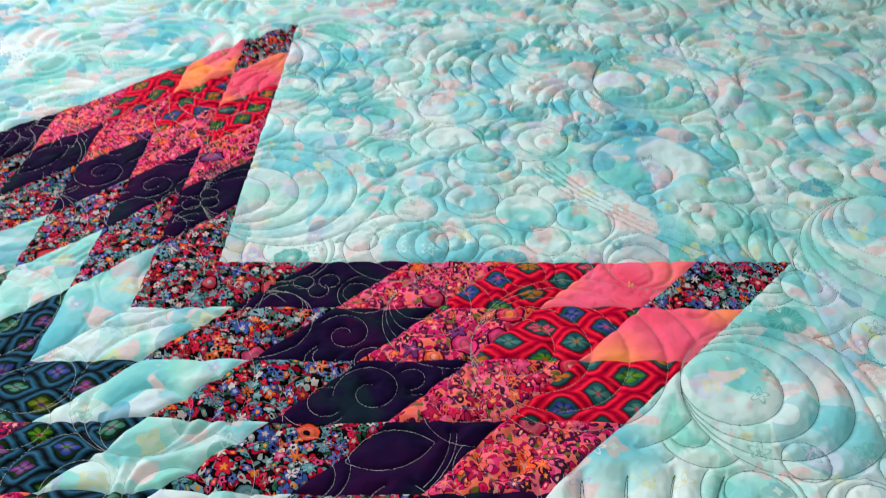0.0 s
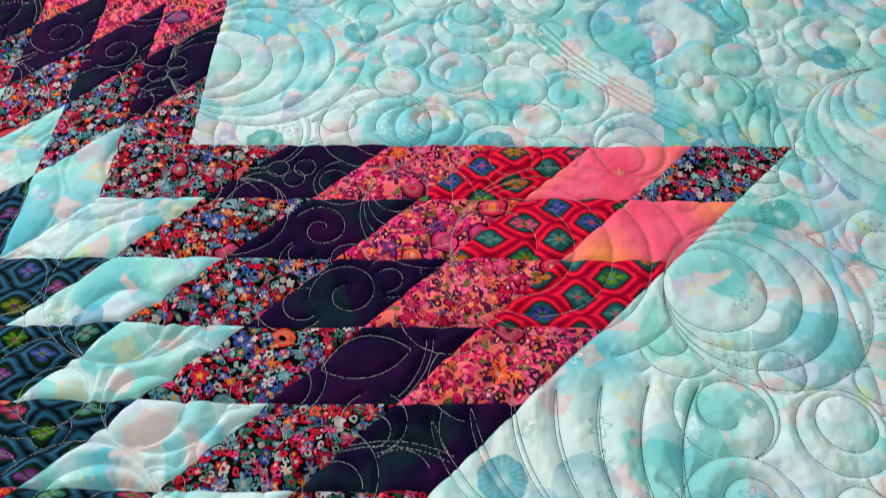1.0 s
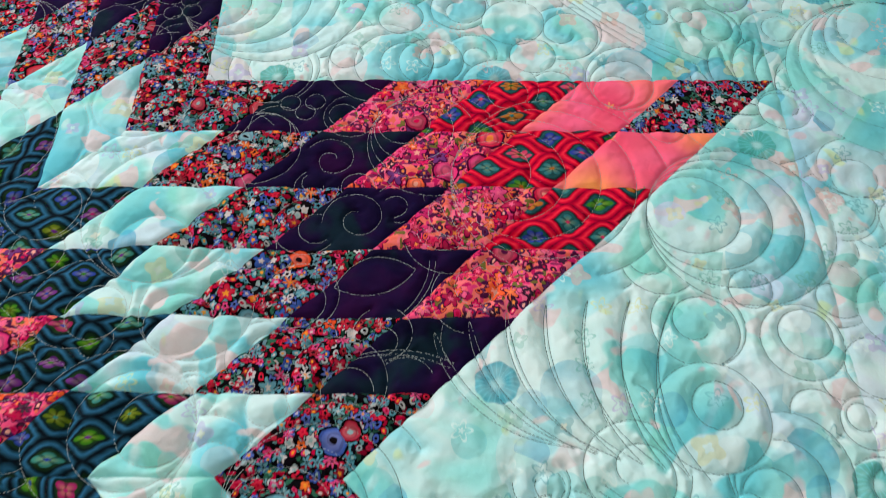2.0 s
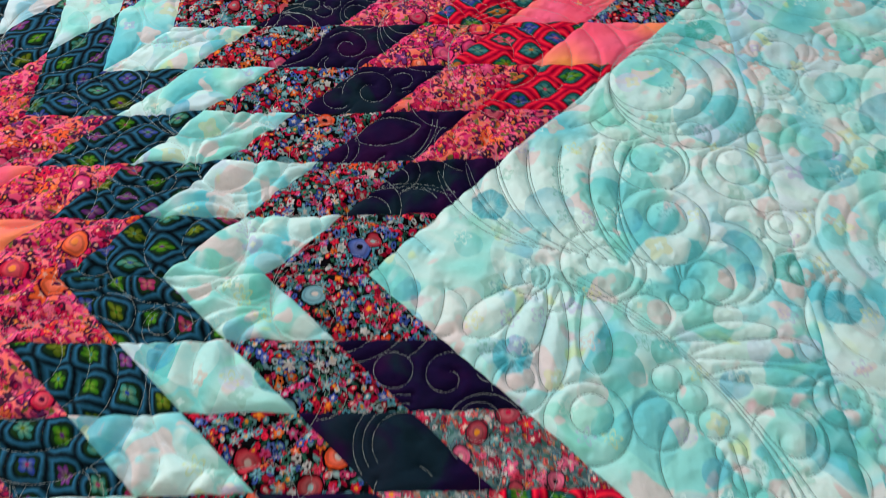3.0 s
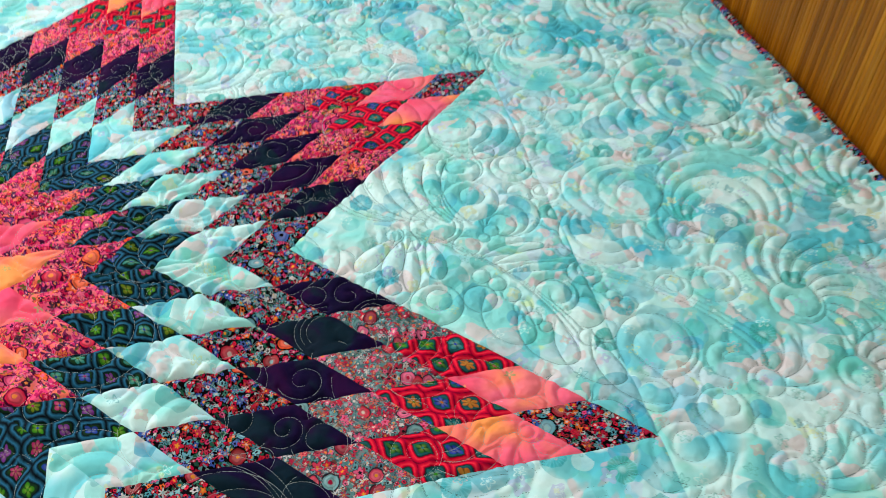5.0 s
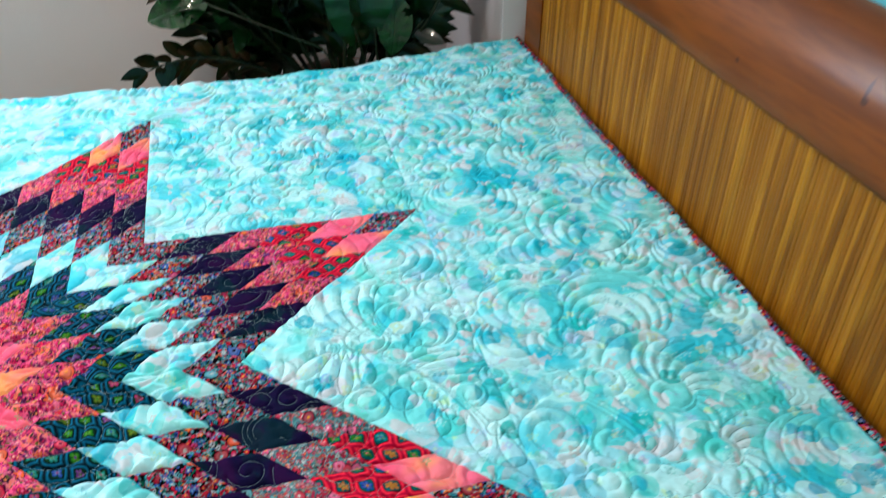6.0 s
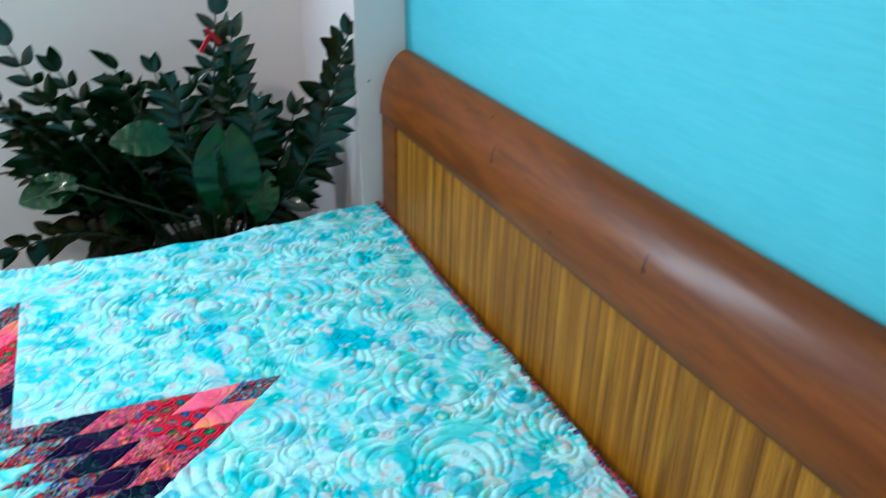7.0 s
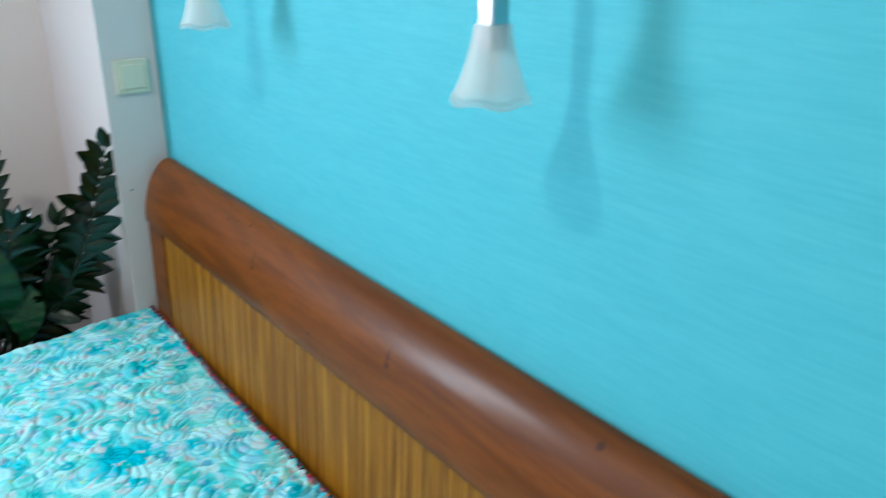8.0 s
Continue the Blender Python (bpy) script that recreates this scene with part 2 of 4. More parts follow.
def watercolour(name):
    """Aqua cotton with soft washes, overlapping discs and small blossoms."""
    m = cloth(name)
    v = m.uv()
    n1 = m.noise(v, 8.5, 2, 0.5, 0.5)
    n2 = m.split(m.noise(m.vec("ADD", v, (3.1, 1.7, 0)), 16, 2, 0.5, 0.4)[1])
    n3 = m.split(m.noise(m.vec("ADD", v, (1.3, 5.9, 0)), 30, 2, 0.5, 0.3)[1])
    wash = m.noise(m.vec("ADD", v, (7.7, 2.2, 0)), 75, 4, 0.6, 0.8)[0]
    c = m.ramp(n1[0], [(0.25, lin("2cb8cc")), (0.37, lin("54cad8")), (0.45, lin("94e0e5")), (0.51, lin("d2ece9")), (0.56, lin("94e2dc")), (0.68, lin("54cad2"))])
    c = m.mix(m.math("MULTIPLY", m.step(n2[0], 0.53, 0.56), 0.70), c, lin("eef3f0"))
    c = m.mix(m.math("MULTIPLY", m.step(n2[1], 0.57, 0.63), 0.4), c, lin("d8d6ec"))
    c = m.mix(m.math("MULTIPLY", m.step(n2[2], 0.60, 0.66), 0.5), c, lin("74dac6"))
    c = m.mix(m.math("MULTIPLY", m.step(n3[0], 0.605, 0.63), 0.85), c, lin("f7d0d0"))
    c = m.mix(m.math("MULTIPLY", m.step(n3[1], 0.68, 0.73), 0.6), c, lin("f3b4bf"))
    c = m.mix(m.math("MULTIPLY", m.step(n3[2], 0.67, 0.72), 0.6), c, lin("dfe39a"))
    for size, off, colors, amount, edge in (
            (0.066, 0.0, ("2cb8c8", "ecf2f0", "5cd2c6", "3cc0d0", "dcdeee", "24b0c0"), 0.62, 0.46),
            (0.044, 5.3, ("20b0c6", "f0f4f2", "54ccc2", "f6d6d6", "54ccd2", "30b8b8"), 0.70, 0.42),
            (0.027, 9.1, ("16a4c4", "f4f6f4", "48c4bc", "f6cccc", "60d2d2", "dcd6ec"), 0.72, 0.38)):
        q = m.vec("ADD", m.vec("SCALE", v, scale=1 / size), (off, off * 1.7, 0))
        dist, rnd = m.cells(q)[:2]
        rc = m.split(rnd)
        on = m.math("MULTIPLY", m.step(dist, edge + 0.006, edge - 0.006), m.math("MULTIPLY", m.math("LESS_THAN", rc[1], 0.34), amount))
        on = m.math("MULTIPLY", on, m.math("MULTIPLY", m.math("MULTIPLY_ADD", m.step(n2[1], 0.35, 0.6), 0.6, 0.4), m.math("MULTIPLY_ADD", wash, 0.9, 0.5)))
        c = m.mix(on, c, m.palette(rc[0], list(colors)))
    # deep turquoise anemones with a pale eye
    q = m.vec("ADD", m.vec("SCALE", v, scale=1 / 0.062), (2.7, 8.1, 0))
    dist, rnd, pos = m.cells(q, 0.55)[:3]
    d = m.split(m.vec("SUBTRACT", q, pos))
    rc = m.split(rnd)
    ang = m.math("ARCTAN2", d[1], d[0])
    rel = m.math("DIVIDE", dist, m.math("MULTIPLY_ADD", m.math("COSINE", m.math("MULTIPLY", ang, 9)), 0.006, 0.22))
    rays = m.step(m.math("SINE", m.math("MULTIPLY", ang, 21)), 0.3, 1.0)
    an = m.mix(m.math("MULTIPLY", rays, 0.5), m.palette(rc[2], ["08a6b8", "0cb0ba", "1cb0a6"]), lin("5cd2e0"))
    an = m.mix(m.math("MULTIPLY", m.step(rel, 0.42, 0.10), 0.6), an, lin("d6f0ee"))
    on = m.math("MULTIPLY", m.step(rel, 1.03, 0.94), m.math("MULTIPLY", m.math("LESS_THAN", rc[1], 0.15), m.math("MULTIPLY_ADD", m.noise(v, 160, 2)[0], 0.6, 0.52)))
    c = m.mix(on, c, an)
    faint = blossoms(m, m.vec("ADD", v, (0.9, 0.4, 0)), 0.03, 4, ["e7dcae", "f2b9ae", "9ccfc4", "c8b8dd", "76b9bd"], c, 0.35, 0.26, hearts=("e9f3ee", "cfe6e2", "f0d8c0"))
    c = m.mix(0.6, c, faint)
    # fine outlined blossoms, printed over the washes
    q = m.vec("ADD", m.vec("SCALE", v, scale=1 / 0.021), (4.4, 1.9, 0))
    dist, rnd, pos = m.cells(q, 0.8)[:3]
    d = m.split(m.vec("SUBTRACT", q, pos))
    rc = m.split(rnd)
    lobe = m.math("COSINE", m.math("MULTIPLY", m.math("ARCTAN2", d[1], d[0]), 5))
    rel = m.math("DIVIDE", dist, m.math("MULTIPLY_ADD", lobe, 0.09, 0.24))
    ring = m.math("MULTIPLY", m.step(rel, 1.1, 0.98), m.step(rel, 0.74, 0.86))
    ring = m.math("MAXIMUM", ring, m.step(rel, 0.34, 0.26))
    ring = m.math("MULTIPLY", ring, m.math("MULTIPLY", m.math("LESS_THAN", rc[1], 0.28), 0.6))
    c = m.mix(ring, c, m.palette(rc[0], ["f2b8b4", "f4f6f2", "4aaeb4", "e8dc9a", "f4f6f2", "c8b4dc", "5ab8ac"]))
    c = m.mix(1.0, c, (0.665, 1.0, 1.045, 1.0), "MULTIPLY")
    weave(m, v)
    return m.color(c)


def ombre(name):
    """Coral cotton that runs from pink to orange, with a few faint flowers."""
    m = cloth(name)
    v = m.uv()
    n = m.split(m.noise(v, 13, 2, 0.5, 0.3)[1])
    c = m.ramp(n[0], [(0.34, lin("f2547a")), (0.46, lin("f86c86")), (0.56, lin("fb8278")), (0.65, lin("fda25e"))])
    c = m.mix(m.math("MULTIPLY", m.step(n[1], 0.54, 0.66), 0.7), c, lin("f86c98"))
    c = m.mix(m.math("MULTIPLY", m.step(n[2], 0.60, 0.70), 0.6), c, lin("e8508c"))
    faint = blossoms(m, v, 0.022, 5, ["5aa06a", "f0689a", "ffc070", "7ab070"], c, 0.22, 0.26, hearts=("f7a08a", "e8527a", "ffb35a"), wave=0.35)
    weave(m, v)
    return m.color(m.mix(0.7, c, faint))


def midnight(name):
    m = cloth(name)
    v = m.uv()
    n = m.split(m.noise(v, 20, 3, 0.55, 0.4)[1])
    c = m.ramp(n[0], [(0.35, lin("0a0a26")), (0.5, lin("150c34")), (0.62, lin("260a36"))])
    c = m.mix(m.math("MULTIPLY", m.step(n[1], 0.52, 0.66), 0.8), c, lin("062630"))
    weave(m, v)
    return m.color(c)


F_AQUA = watercolour("aqua watercolour cotton")
F_NIGHT = midnight("navy mottled cotton")
F_CORAL = ombre("coral ombre cotton")
F_MULTI = floral("black floral cotton", ("06050a", "0a080e", "0d0a14"),
                 ["0c4438", "8a0a28", "06050a", "4a8c90", "06050a", "14604c", "06050a", "b00c38", "4a7c88"],
                 ["c80c34", "7c9ca2", "2a8c9c", "b00a34", "9cb0b4", "c02c66", "90081f", "2450a8", "d01438"],
                 ["c40a30", "b0bcc0", "2c8ea2", "1c4aa4", "c83a78", "8c0822", "5aa6b4", "2c8ea2", "d8641c", "b80c3c", "0e6a5c", "3c62b4"],
                 ["b80a30", "d84814", "1854a8", "c83670", "2c8698", "94081f", "a80c34", "4a9cae"],
                 ("b8b8b4", "d8922c", "0c080e", "a80c30", "100c16", "7cb0b4"), "050408", (0.85, 0.66, 0.34, 0.26, 0.15), 1.15)
F_PINK = floral("pink floral cotton", ("ea5484", "ee7c68", "ee6c96"),
                ["6a6a34", "b81c5c", "e8705e", "4c1844", "e2407e", "ea7a84", "8a2a5c"],
                ["3c0c34", "e05a3c", "6a1048", "d81462", "e45a92", "4a1450"],
                ["dc1264", "58205e", "c40a48", "ea6a34", "e4608e", "30102f", "d82458"],
                ["d80c44", "ea5e2c", "642a74", "e44a88", "b00c48", "d82474"],
                ("f0904a", "eeb0a0", "4a1038", "d01450", "ec6a92"), "48082e", (0.42, 0.46, 0.32, 0.40, 0.16), 1.25)
F_GREY = floral("grey green floral cotton", ("56868a", "707a80", "487880"),
                ["2f6c6a", "8aa6a8", "7a4a48", "a83048", "3c6c7a", "94705c", "4a8a8c"],
                ["c41e44", "a8bcc0", "5a98a0", "c85a54", "3c848e"],
                ["c41c44", "b0c0c4", "4a98a2", "d05a54", "9c1a40", "d8668c", "3c7488"],
                ["c8143a", "d85a86", "d03a5c", "9c1638", "5aa0a8"],
                ("d0c8bc", "d8922c", "1a1a24", "b01c40"), "2a2a34", (0.6, 0.5, 0.36, 0.42, 0.22))
F_RED = ogee("red ogee cotton", [(0.0, lin("6a0524")), (0.03, lin("a40832")), (0.12, lin("d21034")), (0.23, lin("ee3249")), (0.31, lin("d00c32")),
                                 (0.37, lin("6a0624")), (0.41, lin("0a2c30")), (0.52, lin("0a5a5e")), (0.85, lin("08302f"))],
             ["1c8420", "1c38a8", "0c7c84", "d84070", "126428", "b86a24"])
F_TEAL = ogee("dark teal ogee cotton", [(0.0, lin("020c14")), (0.07, lin("052430")), (0.17, lin("0a4e68")), (0.26, lin("0d668c")), (0.33, lin("08465a")),
                                        (0.40, lin("03141a")), (0.47, lin("08281e")), (0.64, lin("12381a")), (0.9, lin("082414"))],
              ["1c7c18", "1c42a4", "6a2888", "a01e64", "0c847c", "4c6c14"], 0.92, 4)
FABRICS = [F_PINK, F_CORAL, F_PINK, F_TEAL, F_AQUA, F_MULTI, F_NIGHT, F_PINK, F_RED, F_CORAL, F_MULTI]
LABELS = {F_PINK: "pink and orange floral print diamond", F_CORAL: "coral ombre diamond", F_TEAL: "dark teal ogee print diamond",
          F_AQUA: "pale aqua watercolour diamond", F_MULTI: "black print diamond with tiny bright flowers", F_NIGHT: "plain midnight navy diamond",
          F_RED: "red ogee print diamond", F_GREY: "grey green floral diamond with red blooms"}


def plaster(name, hexcolor, rough=0.85):
    m = Mat(name, rough)
    v = m.place()
    n = m.noise(v, 3.0, 3)[0]
    m.bump(m.noise(v, 160, 2)[0], 0.15, 0.002)
    a = lin(hexcolor)
    return m.color(m.mix(n, a, tuple(0.93 * c for c in a[:3]) + (1.0,)))


def wallpaper(name):
    """Turquoise paper with a horizontal silk grain."""
    m = Mat(name, 0.62, Specular_IOR_Level=0.35)
    v = m.place()
    w = m.vec("ADD", v, m.vec("SCALE", m.noise(v, 2.5, 1)[1], scale=0.03))
    g = m.noise(m.vec("MULTIPLY", w, (1, 16, 230)), 1.0, 3, 0.6)[0]
    h = m.noise(m.vec("MULTIPLY", w, (1, 2.2, 30)), 1.0, 2, 0.5)[0]
    c = m.mix(m.step(g, 0.3, 0.7), lin("5ebdcd"), lin("66c4d3"))
    c = m.mix(m.math("MULTIPLY", m.step(h, 0.45, 0.75), 0.18), c, lin("78d2de"))
    m.bump(g, 0.2, 0.0012)
    return m.color(c)


def timber(name, dark, mid, light, rough, along="y", knots=True):
    m = Mat(name, rough, Coat_Weight=0.16, Coat_Roughness=0.19, Specular_IOR_Level=0.18)
    v = m.place()
    stretch = {"y": (9, 0.9, 9), "x": (0.9, 9, 9), "z": (9, 9, 0.9)}[along]
    q = m.vec("MULTIPLY", v, stretch)
    n = m.noise(q, 1.6, 3, 0.55, 0.7)[0]
    ring = m.math("SINE", m.math("MULTIPLY", n, 17))
    fine = m.noise(m.vec("MULTIPLY", v, tuple(14 * s for s in stretch)), 1.0, 3, 0.6)[0]
    c = m.ramp(m.math("MULTIPLY_ADD", ring, 0.20, 0.52), [(0.0, lin(dark)), (0.5, lin(mid)), (1.0, lin(light))])
    marks = ((0.367, 0.901, 0.007, 0.006), (0.371, 0.917, 0.0035, 0.020), (0.130, 0.860, 0.006, 0.005), (-0.104, 0.902, 0.007, 0.007), (-0.101, 0.914, 0.004, 0.018),
             (-0.50, 0.966, 0.008, 0.006), (0.433, 0.962, 0.005, 0.004), (0.485, 0.958, 0.005, 0.003), (0.523, 0.952, 0.004, 0.004), (0.83, 0.950, 0.005, 0.003))
    for ky, kz, sy, sz in marks if knots else ():
        away = m.vec("LENGTH", m.vec("MULTIPLY", m.vec("SUBTRACT", v, (0, ky, kz)), (0, 1 / sy, 1 / sz)))
        c = m.mix(m.math("MULTIPLY", m.step(away, 1.0, 0.4), 0.75), c, lin("250d05"))
    c = m.mix(m.math("MULTIPLY", m.step(fine, 0.4, 0.75), 0.4), c, lin(dark))
    m.bump(fine, 0.12, 0.0006)
    return m.color(c)


M_WALL = wallpaper("turquoise wallpaper")
M_WHITE = plaster("white plaster", "f3e8e3")
M_GREYWHITE = plaster("off white paint", "e2d8d6")
M_FLOOR = timber("oak floorboards", "6a4526", "8a5c34", "9c6c40", 0.4, "x", False)
M_RAIL = timber("cherry stained rail", "4a2204", "703a07", "88490c", 0.46)


def bamboo(name):
    """Split reed: each slat has its own tone, streaked along its length."""
    m = Mat(name, 0.45, Specular_IOR_Level=0.2, Coat_Weight=0.06, Coat_Roughness=0.25)
    v = m.place()
    r = m.random()
    q = m.vec("MULTIPLY", m.vec("ADD", v, m.vec("SCALE", m.join(r, r, r), scale=9.0)), (60, 160, 2.2))
    g = m.noise(q, 1.0, 3, 0.6)[0]
    c = m.ramp(r, [(0.0, lin("7a4a06")), (0.25, lin("8f5a0a")), (0.55, lin("9c640e")), (0.85, lin("a86e12")), (1.0, lin("b87e1c"))])
    world_y = m.node("NewGeometry").outputs["Position"]
    broad = m.noise(m.vec("MULTIPLY", world_y, (6, 34, 3.5)), 1.0, 3, 0.6)[0]
    c = m.mix(m.math("MULTIPLY", m.step(broad, 0.38, 0.68), 0.42), c, lin("6e400c"))
    c = m.mix(m.math("MULTIPLY", m.step(broad, 0.5, 0.3), 0.5), c, lin("b8821f"))
    c = m.mix(m.math("MULTIPLY", m.step(g, 0.5, 0.8), 0.3), c, lin("5f360c"))
    spot = m.noise(m.vec("MULTIPLY", v, (70, 90, 26)), 1.0, 2)[0]
    c = m.mix(m.math("MULTIPLY", m.step(spot, 0.70, 0.78), 0.7), c, lin("4a260c"))
    m.bump(g, 0.15, 0.0008)
    return m.color(c)


def leafy(name, dark, light, rough=0.22, coat=0.5, wrinkle=0.0015):
    m = Mat(name, rough, Specular_IOR_Level=0.3, Coat_Weight=coat, Coat_Roughness=0.09)
    v = m.place()
    n = m.noise(v, 30, 2)[0]
    c = m.mix(m.step(n, 0.3, 0.7), lin(dark), lin(light))
    c = m.mix(m.math("MULTIPLY", m.random(), 0.5), c, lin(dark))
    p = m.split(v)
    vein = m.math("SINE", m.math("MULTIPLY", m.math("SUBTRACT", p[0], m.math("MULTIPLY", m.math("ABSOLUTE", p[1]), 0.9)), 2 * math.pi / 0.021))
    ridge = m.step(m.math("ABSOLUTE", p[1]), 0.0, 0.004)
    m.bump(m.math("ADD", m.math("ADD", m.noise(v, 60, 2)[0], m.math("MULTIPLY", vein, 0.012)), ridge), 0.35, wrinkle)
    return m.color(c)


def plain(name, hexcolor, rough, **settings):
    m = Mat(name, rough, **settings)
    n = m.noise(m.place(), 40, 2)[0]
    a = lin(hexcolor)
    return m.color(m.mix(n, a, tuple(0.9 * c for c in a[:3]) + (1.0,)))


M_REED = bamboo("split bamboo")
M_LEAF = leafy("glossy green leaf", "031a06", "092e0b", 0.34, 0.7)
M_BIGLEAF = leafy("veined green leaf", "03300a", "074a10", 0.40, 0.4, 0.009)
M_STEM = plain("green stem", "1a2c14", 0.5)
M_RED = plain("red ribbon", "c01224", 0.4)
M_POT = plain("brown glazed pot", "4a2f22", 0.3)
M_SOIL = plain("potting soil", "2a1d14", 0.95)
M_CHROME = plain("brushed chrome", "c9ccd0", 0.22, Metallic=1.0)
def frosted(name, clear_share=0.58):
    """Satin white glass that lets light through softly."""
    m = Mat(name, 0.4)
    m.color((0.9, 0.9, 0.88, 1.0))
    soft, clear = m.node("BsdfTranslucent"), m.node("BsdfTransparent")
    soft.inputs[0].default_value = (0.95, 0.95, 0.93, 1.0)
    one, two = m.node("MixShader"), m.node("MixShader")
    one.inputs[0].default_value, two.inputs[0].default_value = 0.5, clear_share
    m.t.links.new(m.b.outputs[0], one.inputs[1]), m.t.links.new(soft.outputs[0], one.inputs[2])
    m.t.links.new(one.outputs[0], two.inputs[1]), m.t.links.new(clear.outputs[0], two.inputs[2])
    m.t.links.new(two.outputs[0], m.t.nodes["Material Output"].inputs[0])
    return m.m


M_GLASS = frosted("frosted glass")
M_RIM = frosted("clear glass edge", 0.65)
M_PANE = plain("window glass", "ffffff", 0.02, Transmission_Weight=1.0)
M_SWITCH = plain("cream plastic", "e6dfc8", 0.35)
M_THREAD = plain("pale thread", "9cb8ba", 0.8)
# dark teal: the shade of the quilting creases is put into this thread's colour
M_THREAD_CREASE = plain("thread darkened as crease shade", "30696e", 0.8)
M_MATTRESS = plain("white ticking", "dcd8d0", 0.9)
M_BEDWOOD = timber("cherry stained frame", "6b2f14", "94481f", "ab5a2a", 0.4, "x", False)

# ---------------- the room ----------------
X0, Y0, CEIL = -2.6, -2.3, 2.6


def structure(name, dims, material, label):
    return tagged(boxed(name, dims, material), label, name.split("_")[0], kind="structure")


structure("floor", (X0 - 0.1, WALL_X + 0.2, Y0 - 0.1, FAR_Y + 0.2, -0.1, 0), M_FLOOR, "brown oak floorboards under the bed")
structure("ceiling", (X0 - 0.1, WALL_X + 0.2, Y0 - 0.1, FAR_Y + 0.2, CEIL, CEIL + 0.1), M_WHITE, "plain white ceiling above the bedroom")
structure("wall_head", (WALL_X, WALL_X + 0.15, Y0 - 0.1, FAR_Y + 0.2, 0, CEIL), M_WALL, "turquoise wallpapered wall behind the headboard")
structure("wall_column", (COL_X, WALL_X - 0.002, COL_Y, FAR_Y, 0, CEIL), M_GREYWHITE, "white painted column beside the headboard")
structure("wall_foot", (X0 - 0.1, X0, Y0, FAR_Y, 0, CEIL), M_WHITE, "plain white wall at the foot of the bed")
structure("wall_near", (X0, WALL_X, Y0 - 0.1, Y0, 0, CEIL), M_WHITE, "plain white wall on the near side")
# the far wall, round its window opening
for wall_name, dims in (("wall_far_left", (X0, WIN_X0, FAR_Y, FAR_Y + 0.15, 0, CEIL)),
                        ("wall_far_right", (WIN_X1, WALL_X, FAR_Y, FAR_Y + 0.15, 0, CEIL)),
                        ("wall_far_under", (WIN_X0, WIN_X1, FAR_Y, FAR_Y + 0.15, 0, WIN_Z0)),
                        ("wall_far_over", (WIN_X0, WIN_X1, FAR_Y, FAR_Y + 0.15, WIN_Z1, CEIL))):
    structure(wall_name, dims, M_WHITE, "white plastered wall behind the potted plants")

win = tagged(new("window_1"), "white framed window with clear panes in the far wall", "window", kind="structure")
for dims in ((WIN_X0, WIN_X1, FAR_Y + 0.05, FAR_Y + 0.11, WIN_Z0, WIN_Z0 + 0.05), (WIN_X0, WIN_X1, FAR_Y + 0.05, FAR_Y + 0.11, WIN_Z1 - 0.05, WIN_Z1),
             (WIN_X0, WIN_X0 + 0.05, FAR_Y + 0.052, FAR_Y + 0.108, WIN_Z0 + 0.05, WIN_Z1 - 0.05), (WIN_X1 - 0.05, WIN_X1, FAR_Y + 0.052, FAR_Y + 0.108, WIN_Z0 + 0.05, WIN_Z1 - 0.05)):
    boxed("window_frame", dims, M_GREYWHITE, win, bevel=0.004)
pane = boxed("pane", (WIN_X0 + 0.05, WIN_X1 - 0.05, FAR_Y + 0.078, FAR_Y + 0.082, WIN_Z0 + 0.05, WIN_Z1 - 0.05), M_PANE, win)
pane.visible_shadow = False

# ---------------- the quilt ----------------
SIDE = 0.072                       # the edge of one small diamond
N = 6                              # diamonds along each arm
L = N * SIDE
HALF = L * (1 + math.sqrt(0.5))    # the pieced square, from its centre
OUT = 1.150                        # the quilt's edge
HEAD = 1.147                       # and where it ends at the headboard
TOP = 0.5945                       # height of the stitched-down surface
GX0, GX1, GY0, GY1, GRID = -0.5, 1.17, -0.7, 1.2, 0.001

rng = np.random.default_rng(5)
LINES, TAKEN = [], []


def arc(cx, cy, r, a0=0.0, a1=2 * math.pi, grow=0.0):
    """An arc, or with grow a spiral: its radius goes from r to r + grow."""
    n = max(6, int(abs(a1 - a0) * max(r, r + grow) / 0.0012))
    a = np.linspace(a0, a1, n)
    q = r + grow * (a - a0) / (a1 - a0)
    LINES.append(np.stack([cx + q * np.cos(a), cy + q * np.sin(a)], 1))


def loop(ax, ay, bx, by, angle, length, spread=0.3, bend=0.0):
    """A feather lobe: a round-ended loop from one point of the spine to the next, curling by bend."""
    t = np.linspace(0, 1, max(14, int(length * 2.6 / 0.0012)))[:, None]
    a, b = np.array((ax, ay)), np.array((bx, by))
    c = a + 1.32 * length * np.array((math.cos(angle - spread), math.sin(angle - spread)))
    d = b + 1.32 * length * np.array((math.cos(angle + spread), math.sin(angle + spread)))
    line = (1 - t) ** 3 * a + 3 * t * (1 - t) ** 2 * c + 3 * t * t * (1 - t) * d + t ** 3 * b
    off = line - a
    turn = bend * np.hypot(off[:, 0], off[:, 1]) / length
    LINES.append(a + np.stack([off[:, 0] * np.cos(turn) - off[:, 1] * np.sin(turn), off[:, 0] * np.sin(turn) + off[:, 1] * np.cos(turn)], 1))


def plume(x0, y0, x1, y1, n, a0, a1, l0, l1, spread=0.3, bend=0.0):
    """Lobes side by side along a spine."""
    for k in range(n):
        p, q, m = k / n, (k + 1) / n, (k + 0.5) / n
        loop(x0 + (x1 - x0) * p, y0 + (y1 - y0) * p, x0 + (x1 - x0) * q, y0 + (y1 - y0) * q,
             radians(a0 + (a1 - a0) * m), l0 + (l1 - l0) * m, spread, bend)


